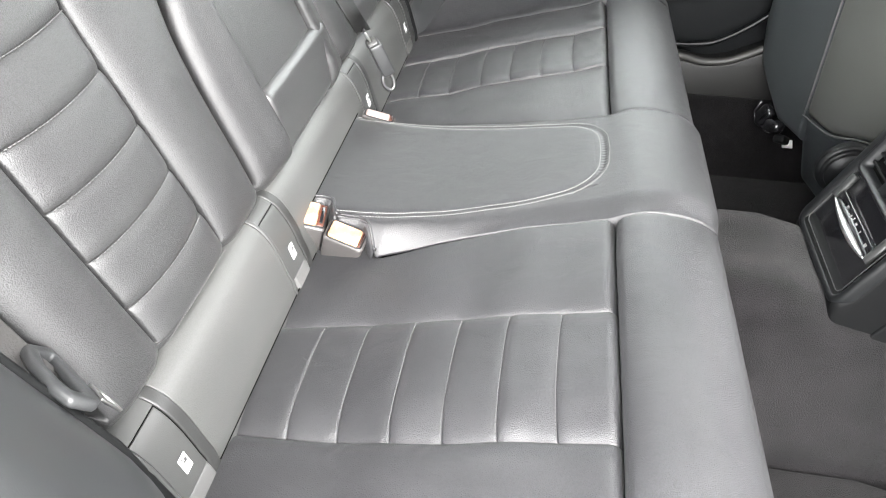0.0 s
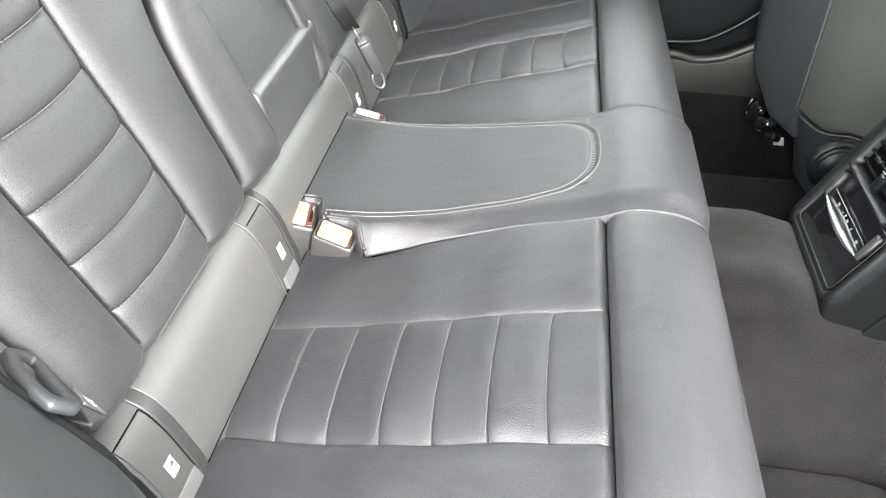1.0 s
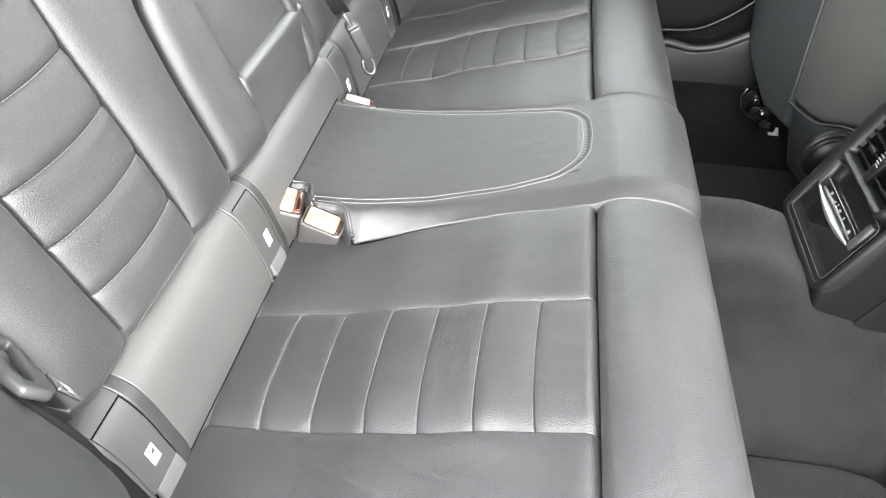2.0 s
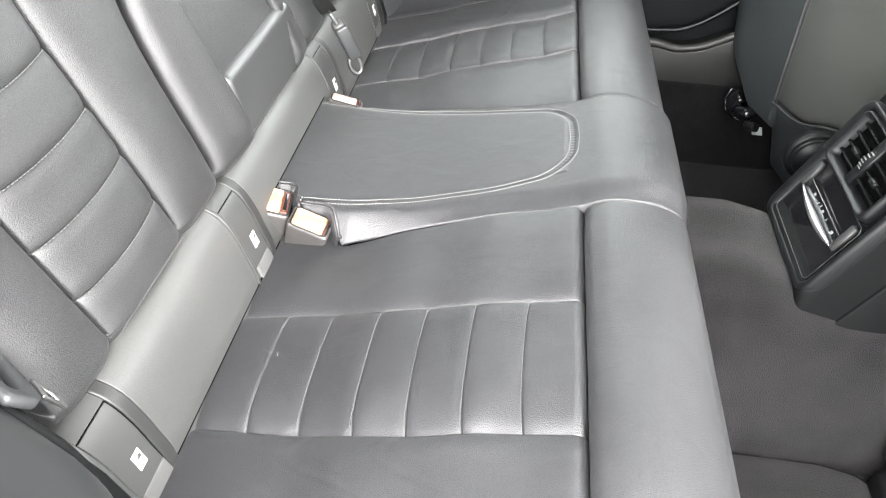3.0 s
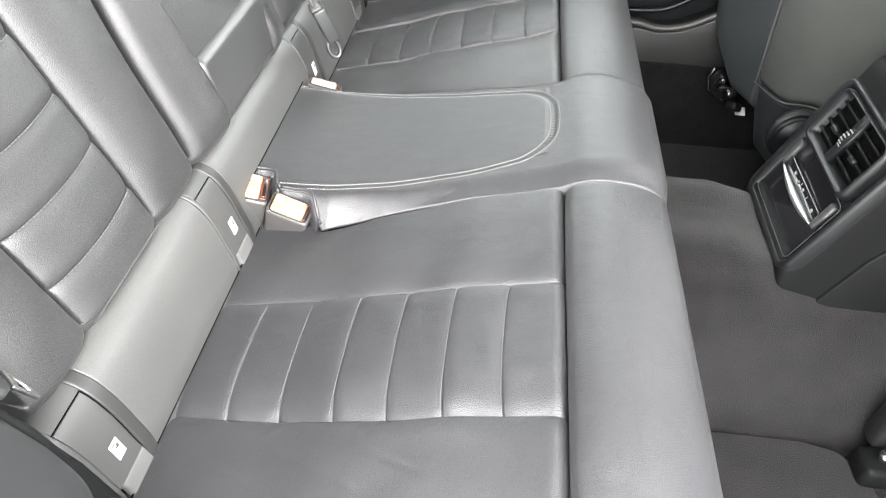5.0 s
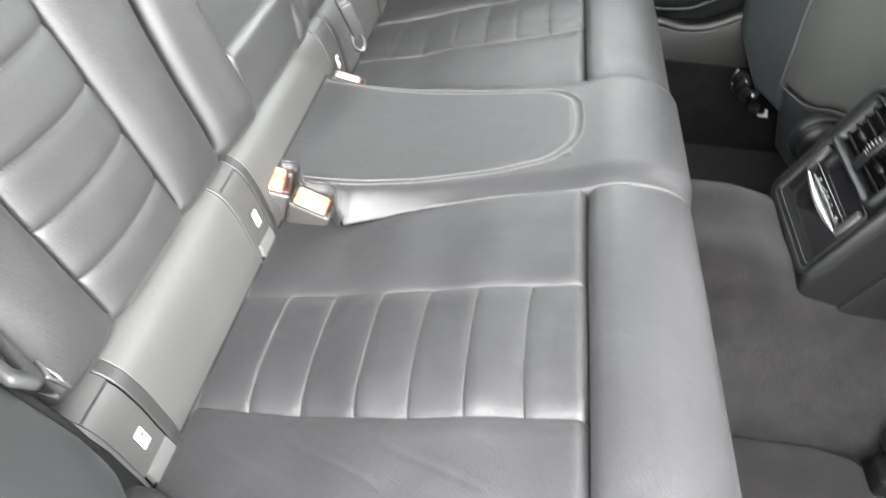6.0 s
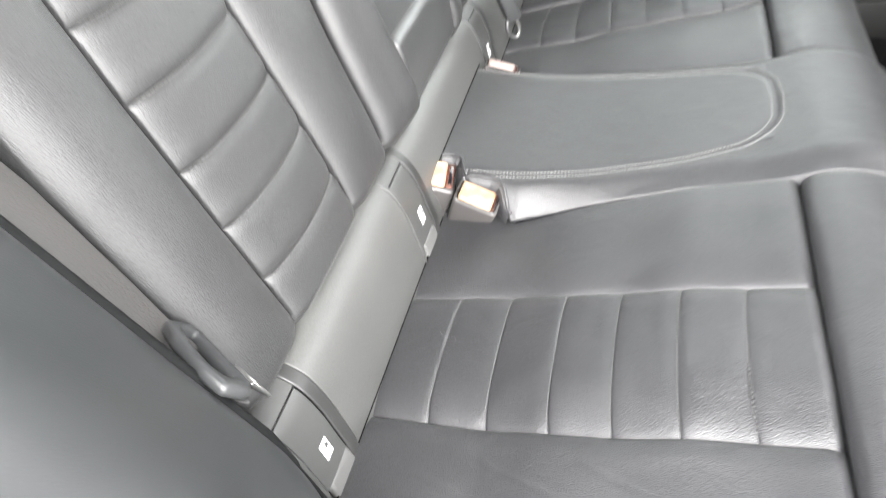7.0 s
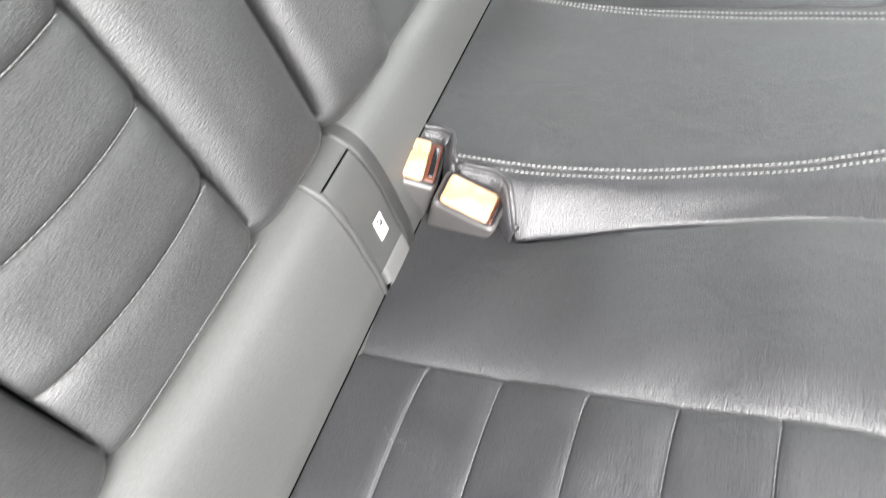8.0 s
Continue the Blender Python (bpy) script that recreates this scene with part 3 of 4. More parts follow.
def back_point(y, z, out=0.0):
    """A point on the backrest's face at that height, moved forwards by out."""
    k = (z - BZ) / 0.939
    out = np.asarray(out) - 0.025 * step((0.384 - z) / 0.03)
    base = np.stack([BX + back_up[0] * k, y + 0 * k, BZ + back_up[2] * k], -1)
    return base + back_out * np.asarray(out)[..., None]


back_in_lo = curve_of([(0.30, 0.064), (0.38, 0.063), (0.50, 0.064), (0.62, 0.068), (0.70, 0.073), (0.76, 0.080), (0.95, 0.090)])
back_in_hi = curve_of([(0.30, 0.199), (0.38, 0.201), (0.50, 0.204), (0.60, 0.208), (0.67, 0.216), (0.72, 0.220), (0.76, 0.225), (0.95, 0.235)])
back_inner = curve_of([(0.30, 0.288), (0.383, 0.294), (0.544, 0.310), (0.64, 0.336), (0.71, 0.306), (0.78, 0.284), (0.95, 0.270)])
back_outer = curve_of([(0.30, -0.020), (0.46, -0.018), (0.60, -0.016), (0.65, -0.012), (0.69, 0.003), (0.722, 0.024), (0.745, 0.045), (0.765, 0.078), (0.80, 0.10)])


def build_back(flip, label):
    back = thing("backrest_unit", label, "car seat", group="rear backrests")
    rungs = [0.352, 0.377, 0.424, 0.473, 0.520, 0.571, 0.620, 0.668, 0.716, 0.762]
    for k in range(9):
        a, b = rungs[k], rungs[k + 1]

        def channel(u, v, a=a, b=b):
            z = a + (b - a) * u - 0.004 * (1 - (2 * v - 1) ** 2)
            lo, hi = back_in_lo(z), back_in_hi(z)
            return back_point(lo + (hi - lo) * v, z, 0.006 * (1 - (2 * v - 1) ** 2) * step((z - 0.35) / 0.06))

        part("channel", padded("channel", flip(channel), 34, 70, ((-0.013, 0.0026), (-0.013, 0.0026), (-0.026, 0.0045), (-0.020, 0.006)), uneven=0.0009, seed=40 + k, up=(1, 0, 0)), back_leather, back)
        if k > 1:
            v = np.linspace(0.04, 0.96, 70)
            q = flip(channel)(np.zeros_like(v), v) - back_out * 0.0018
            part("seam_stitching", stitches("seam_stitching", q, np.tile(back_out, (70, 1)), 0.0042, 0.0029, 0.00062), seam_thread, back)

    v = np.linspace(0.04, 0.97, 60)
    foot_line = lambda u, v: back_point(0.066 + 0.132 * v, np.full_like(v, 0.3815), 0.0035)
    part("foot_stitching", stitches("foot_stitching", flip(foot_line)(v, v), np.tile(back_out, (60, 1)), 0.0040, 0.0030, 0.00055), seam_thread, back)

    def inner(u, v):
        z = 0.352 + 0.41 * u
        lo, hi = back_in_hi(z), back_inner(z)
        return back_point(lo + (hi - lo) * v, z, 0.010 * np.sin(math.pi * v) * (1 - 0.3 * u) * step((z - 0.35) / 0.08))

    part("inner_panel", padded("inner_panel", flip(inner), 120, 40, ((0, 0), (0.01, 0.006), (-0.024, 0.007), (-0.020, 0.007)), uneven=0.0012, seed=51, up=(1, 0, 0)), back_leather, back)

    def outer(u, v):
        z = 0.352 + 0.405 * u
        lo = back_outer(z)
        hi = np.maximum(back_in_lo(z), lo + 0.008)
        return back_point(lo + (hi - lo) * v, z, (0.002 + 0.008 * np.sin(math.pi * v)) * step((z - 0.35) / 0.08))

    part("outer_panel", padded("outer_panel", flip(outer), 130, 44, ((0, 0), (0.006, 0.003), (-0.032, 0.006), (-0.025, 0.007)), skirt=0.035, uneven=0.0012, seed=52, up=(1, 0, 0)), back_leather, back)

    def crown(u, v):
        z = 0.762 + 0.07 * u
        lo, hi = 0.092 + 0 * z, 0.290 + 0 * z
        return back_point(lo + (hi - lo) * v, z, -0.05 * u**2)

    part("top_panel", padded("top_panel", flip(crown), 30, 40, ((0.016, 0.005), (0.03, 0.02), (0.01, 0.004), (0.012, 0.006)), uneven=0.001, seed=53, up=(1, 0, 0)), back_leather, back)
    return back


build_back(lambda f: f, "black leather rear backrest with horizontal quilted channels")
build_back(mirrored, "black leather rear backrest beside the far door")


def build_middle_back():
    mid = thing("middle_seat_back", "black leather folding middle backrest with plain armrest face", "car seat")

    # pillows beside a flat armrest plate
    def pillow(u, v):
        z = 0.352 + 0.300 * u + 0.028 * u**4 * v
        lo = back_inner(np.minimum(z, 0.64)) + 0.001
        y = lo + (0.374 - lo) * v
        return back_point(y, z, (0.019 * np.sin(math.pi * np.clip(v * 0.62 + 0.03, 0, 1)) ** 0.9 + 0.005 * step((v - 0.45) / 0.5)) * step((z - 0.335) / 0.07) - 0.003)

    for flip in (lambda f: f, mirrored):
        part("side_pillow", padded("side_pillow", flip(pillow), 90, 36, ((0, 0), (0.014, 0.010), (-0.022, 0.009), (0.010, 0.005)), uneven=0.001, seed=61, up=(1, 0, 0)), back_leather, mid)

    def plate(u, v):
        z = 0.352 + 0.46 * u
        return back_point(0.373 + 2 * (YM - 0.373) * v, z, (0.011 + 0.003 * np.sin(math.pi * v)) * step((z - 0.36) / 0.09))

    part("armrest_plate", padded("armrest_plate", plate, 90, 70, ((0, 0), (0.012, 0.007), (0.006, 0.003), (0.006, 0.003)), uneven=0.001, seed=64, up=(1, 0, 0)), back_leather, mid, "plain black leather armrest face")

    def upper(u, v):
        z = 0.640 + 0.17 * u + 0.028 * v * (1 - u)
        lo = np.interp(z, (0.64, 0.71, 0.78, 0.95), (0.337, 0.307, 0.285, 0.271))
        return back_point(lo + (0.374 - lo) * v, z, 0.004 + 0.012 * v)

    for flip in (lambda f: f, mirrored):
        part("upper_panel", padded("upper_panel", flip(upper), 50, 30, ((0.014, 0.010), (0.02, 0.01), (0.012, 0.008), (0.004, 0.002)), uneven=0.001, seed=62, up=(1, 0, 0)), back_leather, mid)

    def lower(u, v):
        # rises, then rolls over into a rounded shelf that runs back to the armrest face
        up = np.clip(u / 0.80, 0, 1)
        turn = np.clip((u - 0.80) / 0.20, 0, 1) * 1.75
        z = 0.352 + 0.091 * up + 0.0130 * np.sin(turn)
        return back_point(0.3715 + 0.2165 * v, z, 0.004 + 0.017 * step((z - 0.36) / 0.085) - 0.0130 * (1 - np.cos(turn)))

    part("kick_panel", padded("kick_panel", lower, 120, 60, ((0, 0), (0, 0), (0.003, 0.0015), (-0.010, 0.006)), skirt=0.010, uneven=0.0008, seed=63, up=(1, 0, 0)), kick_vinyl, mid, "smooth dark vinyl panel with a rounded top edge")
    return mid


build_middle_back()


# ---- fixed side bolsters beside the backrest ----
def build_side_bolster(flip, label):
    plan_x = curve_of([(0.0, -0.090), (0.2, -0.002), (0.28, 0.021), (0.34, 0.032), (0.5, 0.066), (0.75, 0.100), (1.0, 0.115)])
    plan_y = curve_of([(0.0, -0.092), (0.2, -0.074), (0.28, -0.067), (0.34, -0.072), (0.5, -0.106), (0.75, -0.150), (1.0, -0.205)])

    def fn(u, v):
        z = 0.22 + 0.72 * u
        return np.stack([plan_x(v) - 0.48 * np.maximum(z - 0.43, 0) + 0.205 * np.maximum(0.43 - z, 0) - 0.055 * step((0.40 - z) / 0.10) * step(v / 0.3), plan_y(v) - 0.06 * (z - 0.43) * (1 - v), z], -1)

    me = padded("side_bolster", flip(fn), 60, 80, ((0, 0), (0.03, 0.02), (0.01, 0.004), (0.01, 0.004)), skirt=0.02, uneven=0.001, seed=71, up=(1, 0, 0))
    bolster = thing("side_bolster", label, "car trim", group="side bolsters")
    part("cover", me, leather_fine, bolster)
    u = np.linspace(0.02, 0.98, 40)
    part("edge_piping", tube([tuple(q) for q in flip(fn)(u, np.full_like(u, 0.985))], 0.003, 8), rubber, bolster)
    # a black tube takes the place of the shadow gap along the inner edge
    inner = flip(fn)(u, np.full_like(u, 0.27))
    away = 0.005 if inner[0, 1] < YM else -0.005
    part("inner_gap_shade", tube([tuple(q + np.array((-0.005, away, 0))) for q in inner], 0.0040, 8), beam_black, bolster)
    return bolster


build_side_bolster(lambda f: f, "dark grey padded side bolster by the open door")
build_side_bolster(mirrored, "dark grey padded side bolster by the far door")

# ---- floor, tunnel ----
floor_line = curve_of([(-0.25, 0.02), (-0.12, 0.0), (0.24, 0.0), (0.28, 0.010), (0.312, 0.085), (0.342, 0.160), (0.375, 0.190), (YM, 0.198)])


def floor_sheet(u, v):
    y = -0.25 + (2 * YM + 0.5) * v
    x = 0.30 + 1.6 * u
    ridge = floor_line(np.where(y > YM, 2 * YM - y, y))
    return np.stack([x, y, ridge * (1 + 0.20 * np.clip((0.74 - x) / 0.14, 0, 1))], -1)


floor = solo("floor", padded("floor", floor_sheet, 60, 160, ((0, 0),) * 4, 0.02, 0.0015, 81), carpet, "dark grey carpet over the footwell and transmission tunnel", "carpet", "structure")


mat_line = [(0.50, -0.16), (0.50, 0.272), (0.74, 0.272), (0.785, 0.262), (0.812, 0.238), (0.822, 0.19), (0.83, -0.16)]
solo("floor_mat", prism(mat_line, 0.001, 0.009, "z", 0.003, 2), carpet, "dark grey carpet mat with rounded corners on the floor", "floor mat")


# ---- centre console with rear vents ----
def build_console():
    con = thing("centre_console", "black centre console with rear air vents and climate display", "car console")
    # the panel leans forwards from its foot to its head
    foot, head = Vector((0.660, 0, 0.232)), Vector((0.726, 0, 0.400))
    upv = (head - foot).normalized()
    tall = (head - foot).length
    out = Vector((-upv.z, 0, upv.x))

    def on(y, k, o=0.0):
        """A point of the panel at y, k from foot (0) to head (1), proud by o."""
        p = foot + upv * (tall * k) + out * o
        return (p.x, YM + y, p.z)

    def rounded(y0, y1, k0, k1, radius, n=6):
        """The outline of a field of the panel, as (y, k), its four corners rounded."""
        pts = []
        for cy, ck, a0 in ((y1 - radius, k1 - radius / tall, 0), (y0 + radius, k1 - radius / tall, 90), (y0 + radius, k0 + radius / tall, 180), (y1 - radius, k0 + radius / tall, 270)):
            pts += [(cy + radius * math.cos(radians(a0 + 90 * j / (n - 1))), ck + radius / tall * math.sin(radians(a0 + 90 * j / (n - 1)))) for j in range(n)]
        return pts

    def field(name, outline, o0, o1, mat, parent, label="", soft=0.0012):
        """A raised plate with that outline, its upper edge rounded."""
        bm = bmesh.new()
        my, mk = sum(p[0] for p in outline) / len(outline), sum(p[1] for p in outline) / len(outline)

        def ring(inset, o):
            row = []
            for y, k in outline:
                d = math.hypot(y - my, (k - mk) * tall) + 1e-9
                row.append(bm.verts.new(on(y - (y - my) / d * inset, k - (k - mk) / d * inset, o)))
            return row

        rows = [ring(0, o0), ring(0, o1 - soft), ring(soft * 0.3, o1 - soft * 0.3), ring(soft, o1)]
        for r0, r1 in zip(rows, rows[1:]):
            for j in range(len(r0)):
                bm.faces.new((r0[j], r0[(j + 1) % len(r0)], r1[(j + 1) % len(r0)], r1[j]))
        bm.faces.new(rows[0])
        bm.faces.new(rows[-1])
        return part(name, bm, mat, parent, label)

    def surround(name, outer, inner, steps, mat, parent, label=""):
        """A frame between two outlines; steps: (share of the way inwards, how far proud)."""
        bm = bmesh.new()
        rows = [[bm.verts.new(on(a[0] + (b[0] - a[0]) * f, a[1] + (b[1] - a[1]) * f, o)) for a, b in zip(outer, inner)] for f, o in steps]
        for r0, r1 in zip(rows, rows[1:]):
            for j in range(len(r0)):
                bm.faces.new((r0[j], r0[(j + 1) % len(r0)], r1[(j + 1) % len(r0)], r1[j]))
        return part(name, bm, mat, parent, label)

    def bar(name, y0, y1, k0, k1, o0, o1, mat, parent, label="", soft=0.0008):
        return field(name, [(y1, k1), (y0, k1), (y0, k0), (y1, k0)], o0, o1, mat, parent, label, soft)

    side = [(0.655, 0.236), (0.659, 0.205), (0.672, 0.165), (0.700, 0.130), (0.76, 0.105), (1.5, 0.100), (1.5, 0.48), (0.79, 0.475), (0.742, 0.428), (0.733, 0.402), (0.672, 0.248)]
    part("body", prism(side, YM - 0.096, YM + 0.096, "y", 0.014, 5), black_plastic, con)
    flank = [(0.700, 0.128), (0.715, 0.190), (0.745, 0.262), (0.790, 0.330), (0.86, 0.395), (1.0, 0.44), (1.5, 0.44), (1.5, 0.10), (0.76, 0.103)]
    for lo, hi in ((YM - 0.1005, YM - 0.090), (YM + 0.090, YM + 0.1005)):
        part("side_cover", prism(flank, lo, hi, "y", 0.003, 2), black_plastic, con, "black plastic side cover with a curved edge")
    panel = field("rear_panel", rounded(-0.086, 0.086, -0.02, 1.03, 0.014), -0.012, -0.003, gloss_black, con, "glossy black panel")
    # a broad soft bezel with rounded corners, and a fine bright line inside its foot
    surround("bezel", rounded(-0.095, 0.095, -0.050, 1.05, 0.020), rounded(-0.083, 0.075, 0.030, 1.0, 0.010), ((0, -0.012), (0.03, -0.001), (0.14, 0.0028), (0.30, 0.0042), (0.70, 0.0042), (0.93, 0.0015), (1.0, -0.004)), bezel_plastic, panel, "broad satin black bezel")
    part("bezel_line", tube([on(y, k, 0.0020) for y, k in rounded(-0.0805, 0.0725, 0.046, 0.56, 0.008)], 0.0006, 6, True), cover_plastic, panel)
    field("display", rounded(-0.062, 0.062, 0.315, 0.400, 0.003), -0.003, 0.0005, gloss_black, panel, "glossy black climate display")
    # digits and symbols that cannot be read: plain bars
    for y, w, k in ((-0.046, 0.0050, 0.348), (-0.022, 0.0015, 0.352), (-0.006, 0.0045, 0.350), (0.004, 0.0018, 0.357), (0.012, 0.0016, 0.345), (0.030, 0.0045, 0.352)):
        bar("display_mark", y - w / 2, y + w / 2, k, k + 0.024, 0.0002, 0.0011, tab_plastic, panel, "", 0.0002)
    strip = [on(y, 0.312 - 0.026 * (1 - (y / 0.062) ** 2), 0.0012) for y in np.linspace(-0.062, 0.062, 21)]
    part("silver_strip", tube(strip, [0.0012 + 0.0040 * math.sin(math.pi * (j / 20) ** 0.8) for j in range(21)], 8), silver_trim, panel, "curved satin silver strip")
    for half in (-1, 1):
        bar("display_cheek", min(half * 0.062, half * 0.0725), max(half * 0.062, half * 0.0725), 0.31, 0.52, -0.003, 0.0030, cover_plastic, panel, "", 0.002)
    # the vents: a raised frame, four slats across each half, a bridge with the thumb wheel
    surround("vent_frame", rounded(-0.073, 0.073, 0.565, 1.0, 0.012), rounded(-0.060, 0.060, 0.640, 0.972, 0.006), ((0, -0.004), (0.06, 0.006), (0.22, 0.0100), (0.45, 0.0100), (0.80, 0.0045), (1.0, -0.006)), bezel_plastic, panel, "raised satin frame round the vents")
    # a flat black plate stands in for the shaded depth behind the slats
    field("vent_shade", rounded(-0.062, 0.062, 0.635, 0.975, 0.004), -0.0075, -0.0025, gap_black, panel)
    for half in (-1, 1):
        for k in (0.680, 0.755, 0.830, 0.905):
            y0, y1 = sorted((half * 0.007, half * 0.0595))
            bar("vent_slat", y0, y1, k, k + 0.016, -0.003, 0.0050, black_plastic, panel)
        y0, y1 = sorted((half * 0.026, half * 0.040))
        bar("vent_tab", y0, y1, 0.746, 0.782, 0.002, 0.0075, bezel_plastic, panel, "grey vent tab", 0.0018)
    bar("vent_bridge", -0.0075, 0.0075, 0.625, 0.985, -0.003, 0.0080, bezel_plastic, panel, "", 0.0015)
    wheel = part("thumb_wheel", tube([on(-0.0045 + 0.009 * j, 0.805, -0.008) for j in (0, 1)], 0.0205, 28), black_plastic, panel, "ridged thumb wheel with pale teeth")
    for a in np.linspace(35, 145, 10):
        c, o = 0.805 + 0.0207 * math.cos(radians(a)) / tall, -0.008 + 0.0207 * math.sin(radians(a))
        bar("wheel_tooth", -0.0040, 0.0040, c - 0.0045, c + 0.0045, o - 0.0012, o + 0.0004, tab_plastic, wheel, "", 0.0002)
    # armrest lid over the console
    lid = [(0.735, 0.470), (0.738, 0.505), (0.765, 0.520), (1.2, 0.530), (1.2, 0.478), (0.75, 0.466)]
    part("armrest_lid", prism(lid, YM - 0.075, YM + 0.075, "y", 0.012, 4), bezel_plastic, con, "smooth black armrest lid")
    return con


build_console()


# ---- far front seat, seen from behind ----
def front_seat(flip, label, group="front seats"):
    seat = thing("front_seat", label, "car seat", group=group)

    plan = curve_of([(0.60, 0.850), (0.66, 0.812), (0.72, 0.787), (0.80, 0.763), (0.89, 0.746), (0.98, 0.716), (1.05, 0.692), (1.10, 0.690)])
    hem = curve_of([(0.60, 0.290), (0.68, 0.272), (0.727, 0.257), (0.795, 0.224), (0.85, 0.213), (0.89, 0.208), (1.10, 0.16)])

    def back(u, v):
        y = 0.61 + 0.28 * v
        z = hem(y) + (0.75 - hem(y)) * u
        return np.stack([plan(y) - 0.06 * (z - 0.25), y, z], -1)

    part("back_panel", padded("back_panel", flip(back), 60, 60, ((0.008, 0.005), (0.03, 0.02), (0.03, 0.02), (0.006, 0.004)), skirt=0.06, uneven=0.001, seed=91, up=(-1, 0, 0)), seat_back_haze, seat)
    heights = np.linspace(0.0, 1, 24)
    part("piping", tube([tuple(q - np.array((0.002, 0, 0))) for q in flip(back)(heights, np.full(24, 1.0))], 0.0014, 8), scoop_plastic, seat)
    rims = np.linspace(0.1, 1, 30)
    part("hem_piping", tube([tuple(q - np.array((0.004, 0, 0))) for q in flip(back)(np.zeros(30), rims)], 0.0014, 8), scoop_plastic, seat)

    def side(u, v):
        z = 0.150 + 0.600 * u
        y = 0.891 + np.interp(z, (0.05, 0.142, 0.173, 0.24, 0.30), (0.03, 0.065, 0.105, 0.18, 0.205)) * v
        return np.stack([plan(y) - 0.06 * (z - 0.25), y, z], -1)

    part("side_cheek", padded("side_cheek", flip(side), 70, 40, ((0.02, 0.012), (0.03, 0.02), (0.006, 0.004), (0.03, 0.02)), skirt=0.06, uneven=0.001, seed=93, up=(-1, 0, 0)), cheek_haze, seat)

    def lower(u, v):
        y = 0.62 + 0.30 * v
        z = 0.06 + (hem(y) - 0.066) * u
        return np.stack([plan(y) + 0.010 + 0.04 * (1 - u), y, z], -1)

    part("lower_shell", padded("lower_shell", flip(lower), 30, 60, ((0.01, 0.006), (0.006, 0.004), (0.03, 0.02), (0.03, 0.02)), skirt=0.05, uneven=0, seed=92, up=(-1, 0, 0)), cheek_haze, seat, "black plastic lower shell")
    hinge = bmesh.new()
    bmesh.ops.create_cone(hinge, cap_ends=True, segments=40, radius1=0.045, radius2=0.040, depth=0.03)
    bmesh.ops.bevel(hinge, geom=[e for e in hinge.edges if len(e.link_faces) == 2 and e.calc_face_angle(0) > 1], offset=0.008, segments=4, affect="EDGES")
    bmesh.ops.rotate(hinge, cent=(0, 0, 0), matrix=Matrix.Rotation(radians(90), 3, "X"), verts=hinge.verts)
    bmesh.ops.translate(hinge, vec=(0.748, 0.672, 0.238), verts=hinge.verts)
    part("hinge_cover", hinge, bezel_plastic, seat, "round black recliner cover")
    part("cushion", block((0.46, 0.46, 0.15), (1.06, 0.84, 0.26), 0.05, 4), leather, seat)
    part("base", block((0.40, 0.36, 0.15), (1.06, 0.86, 0.11), 0.02, 3), black_plastic, seat)
    # dark adjusting parts along the lower edge of the seat's side
    part("cable_bracket", block((0.022, 0.034, 0.040), (0.716, 0.990, 0.148), 0.009, 3, pose(0, 0, 0, 15, 20, 10)), gloss_black, seat, "glossy black cable bracket")
    part("release_knob", block((0.026, 0.040, 0.024), (0.722, 0.942, 0.150), 0.010, 4, pose(0, 0, 0, -20, 10, 20)), gloss_black, seat)
    part("cable", tube([(0.708, 1.012, 0.165), (0.703, 1.020, 0.140), (0.706, 1.004, 0.120), (0.714, 0.976, 0.122), (0.720, 0.950, 0.130)], 0.0032, 8), gloss_black, seat)
    part("strap_end", block((0.030, 0.022, 0.016), (0.738, 0.925, 0.132), 0.005, 3, pose(0, 0, 0, -20, 30, 40)), black_plastic, seat)
    return seat


front_seat(lambda f: f, "dark leather front seat seen from behind, far side")


def seat_rail(x, y, label):
    rail = thing("seat_rail", label, "seat rail", group="seat rails")
    part("rail", block((0.30, 0.036, 0.028), (x + 0.19, y, 0.018), 0.004), black_plastic, rail)
    part("end_cap", block((0.060, 0.046, 0.040), (x + 0.02, y, 0.024), 0.010, 4), black_plastic, rail)
    part("bolt", tube([(x + 0.015, y, 0.045), (x + 0.015, y, 0.056)], 0.008, 6), steel, rail)
    part("bracket", block((0.030, 0.036, 0.085), (x + 0.022, y + 0.036, 0.075), 0.011, 3), rubber, rail)
    part("spring", tube([(x + 0.012 + 0.007 * math.cos(a), y + 0.022 + 0.003 * a / 3, 0.105 + 0.007 * math.sin(a)) for a in np.linspace(0, 12, 40)], 0.0014, 6), gloss_black, rail)
    part("lever", block((0.050, 0.016, 0.016), (x + 0.05, y + 0.030, 0.048), 0.006), black_plastic, rail)
    return rail


seat_rail(0.745, 1.045, "black seat rail end on the far footwell carpet")
seat_rail(0.805, 0.235, "black seat rail end on the near footwell carpet")
tag = solo("label_tag", block((0.002, 0.022, 0.018), (0.786, 1.012, 0.072), 0.0005, 1, pose(0, 0, 0, -20, 0, 50)), white_print, "small white paper label on the seat rail", "label")


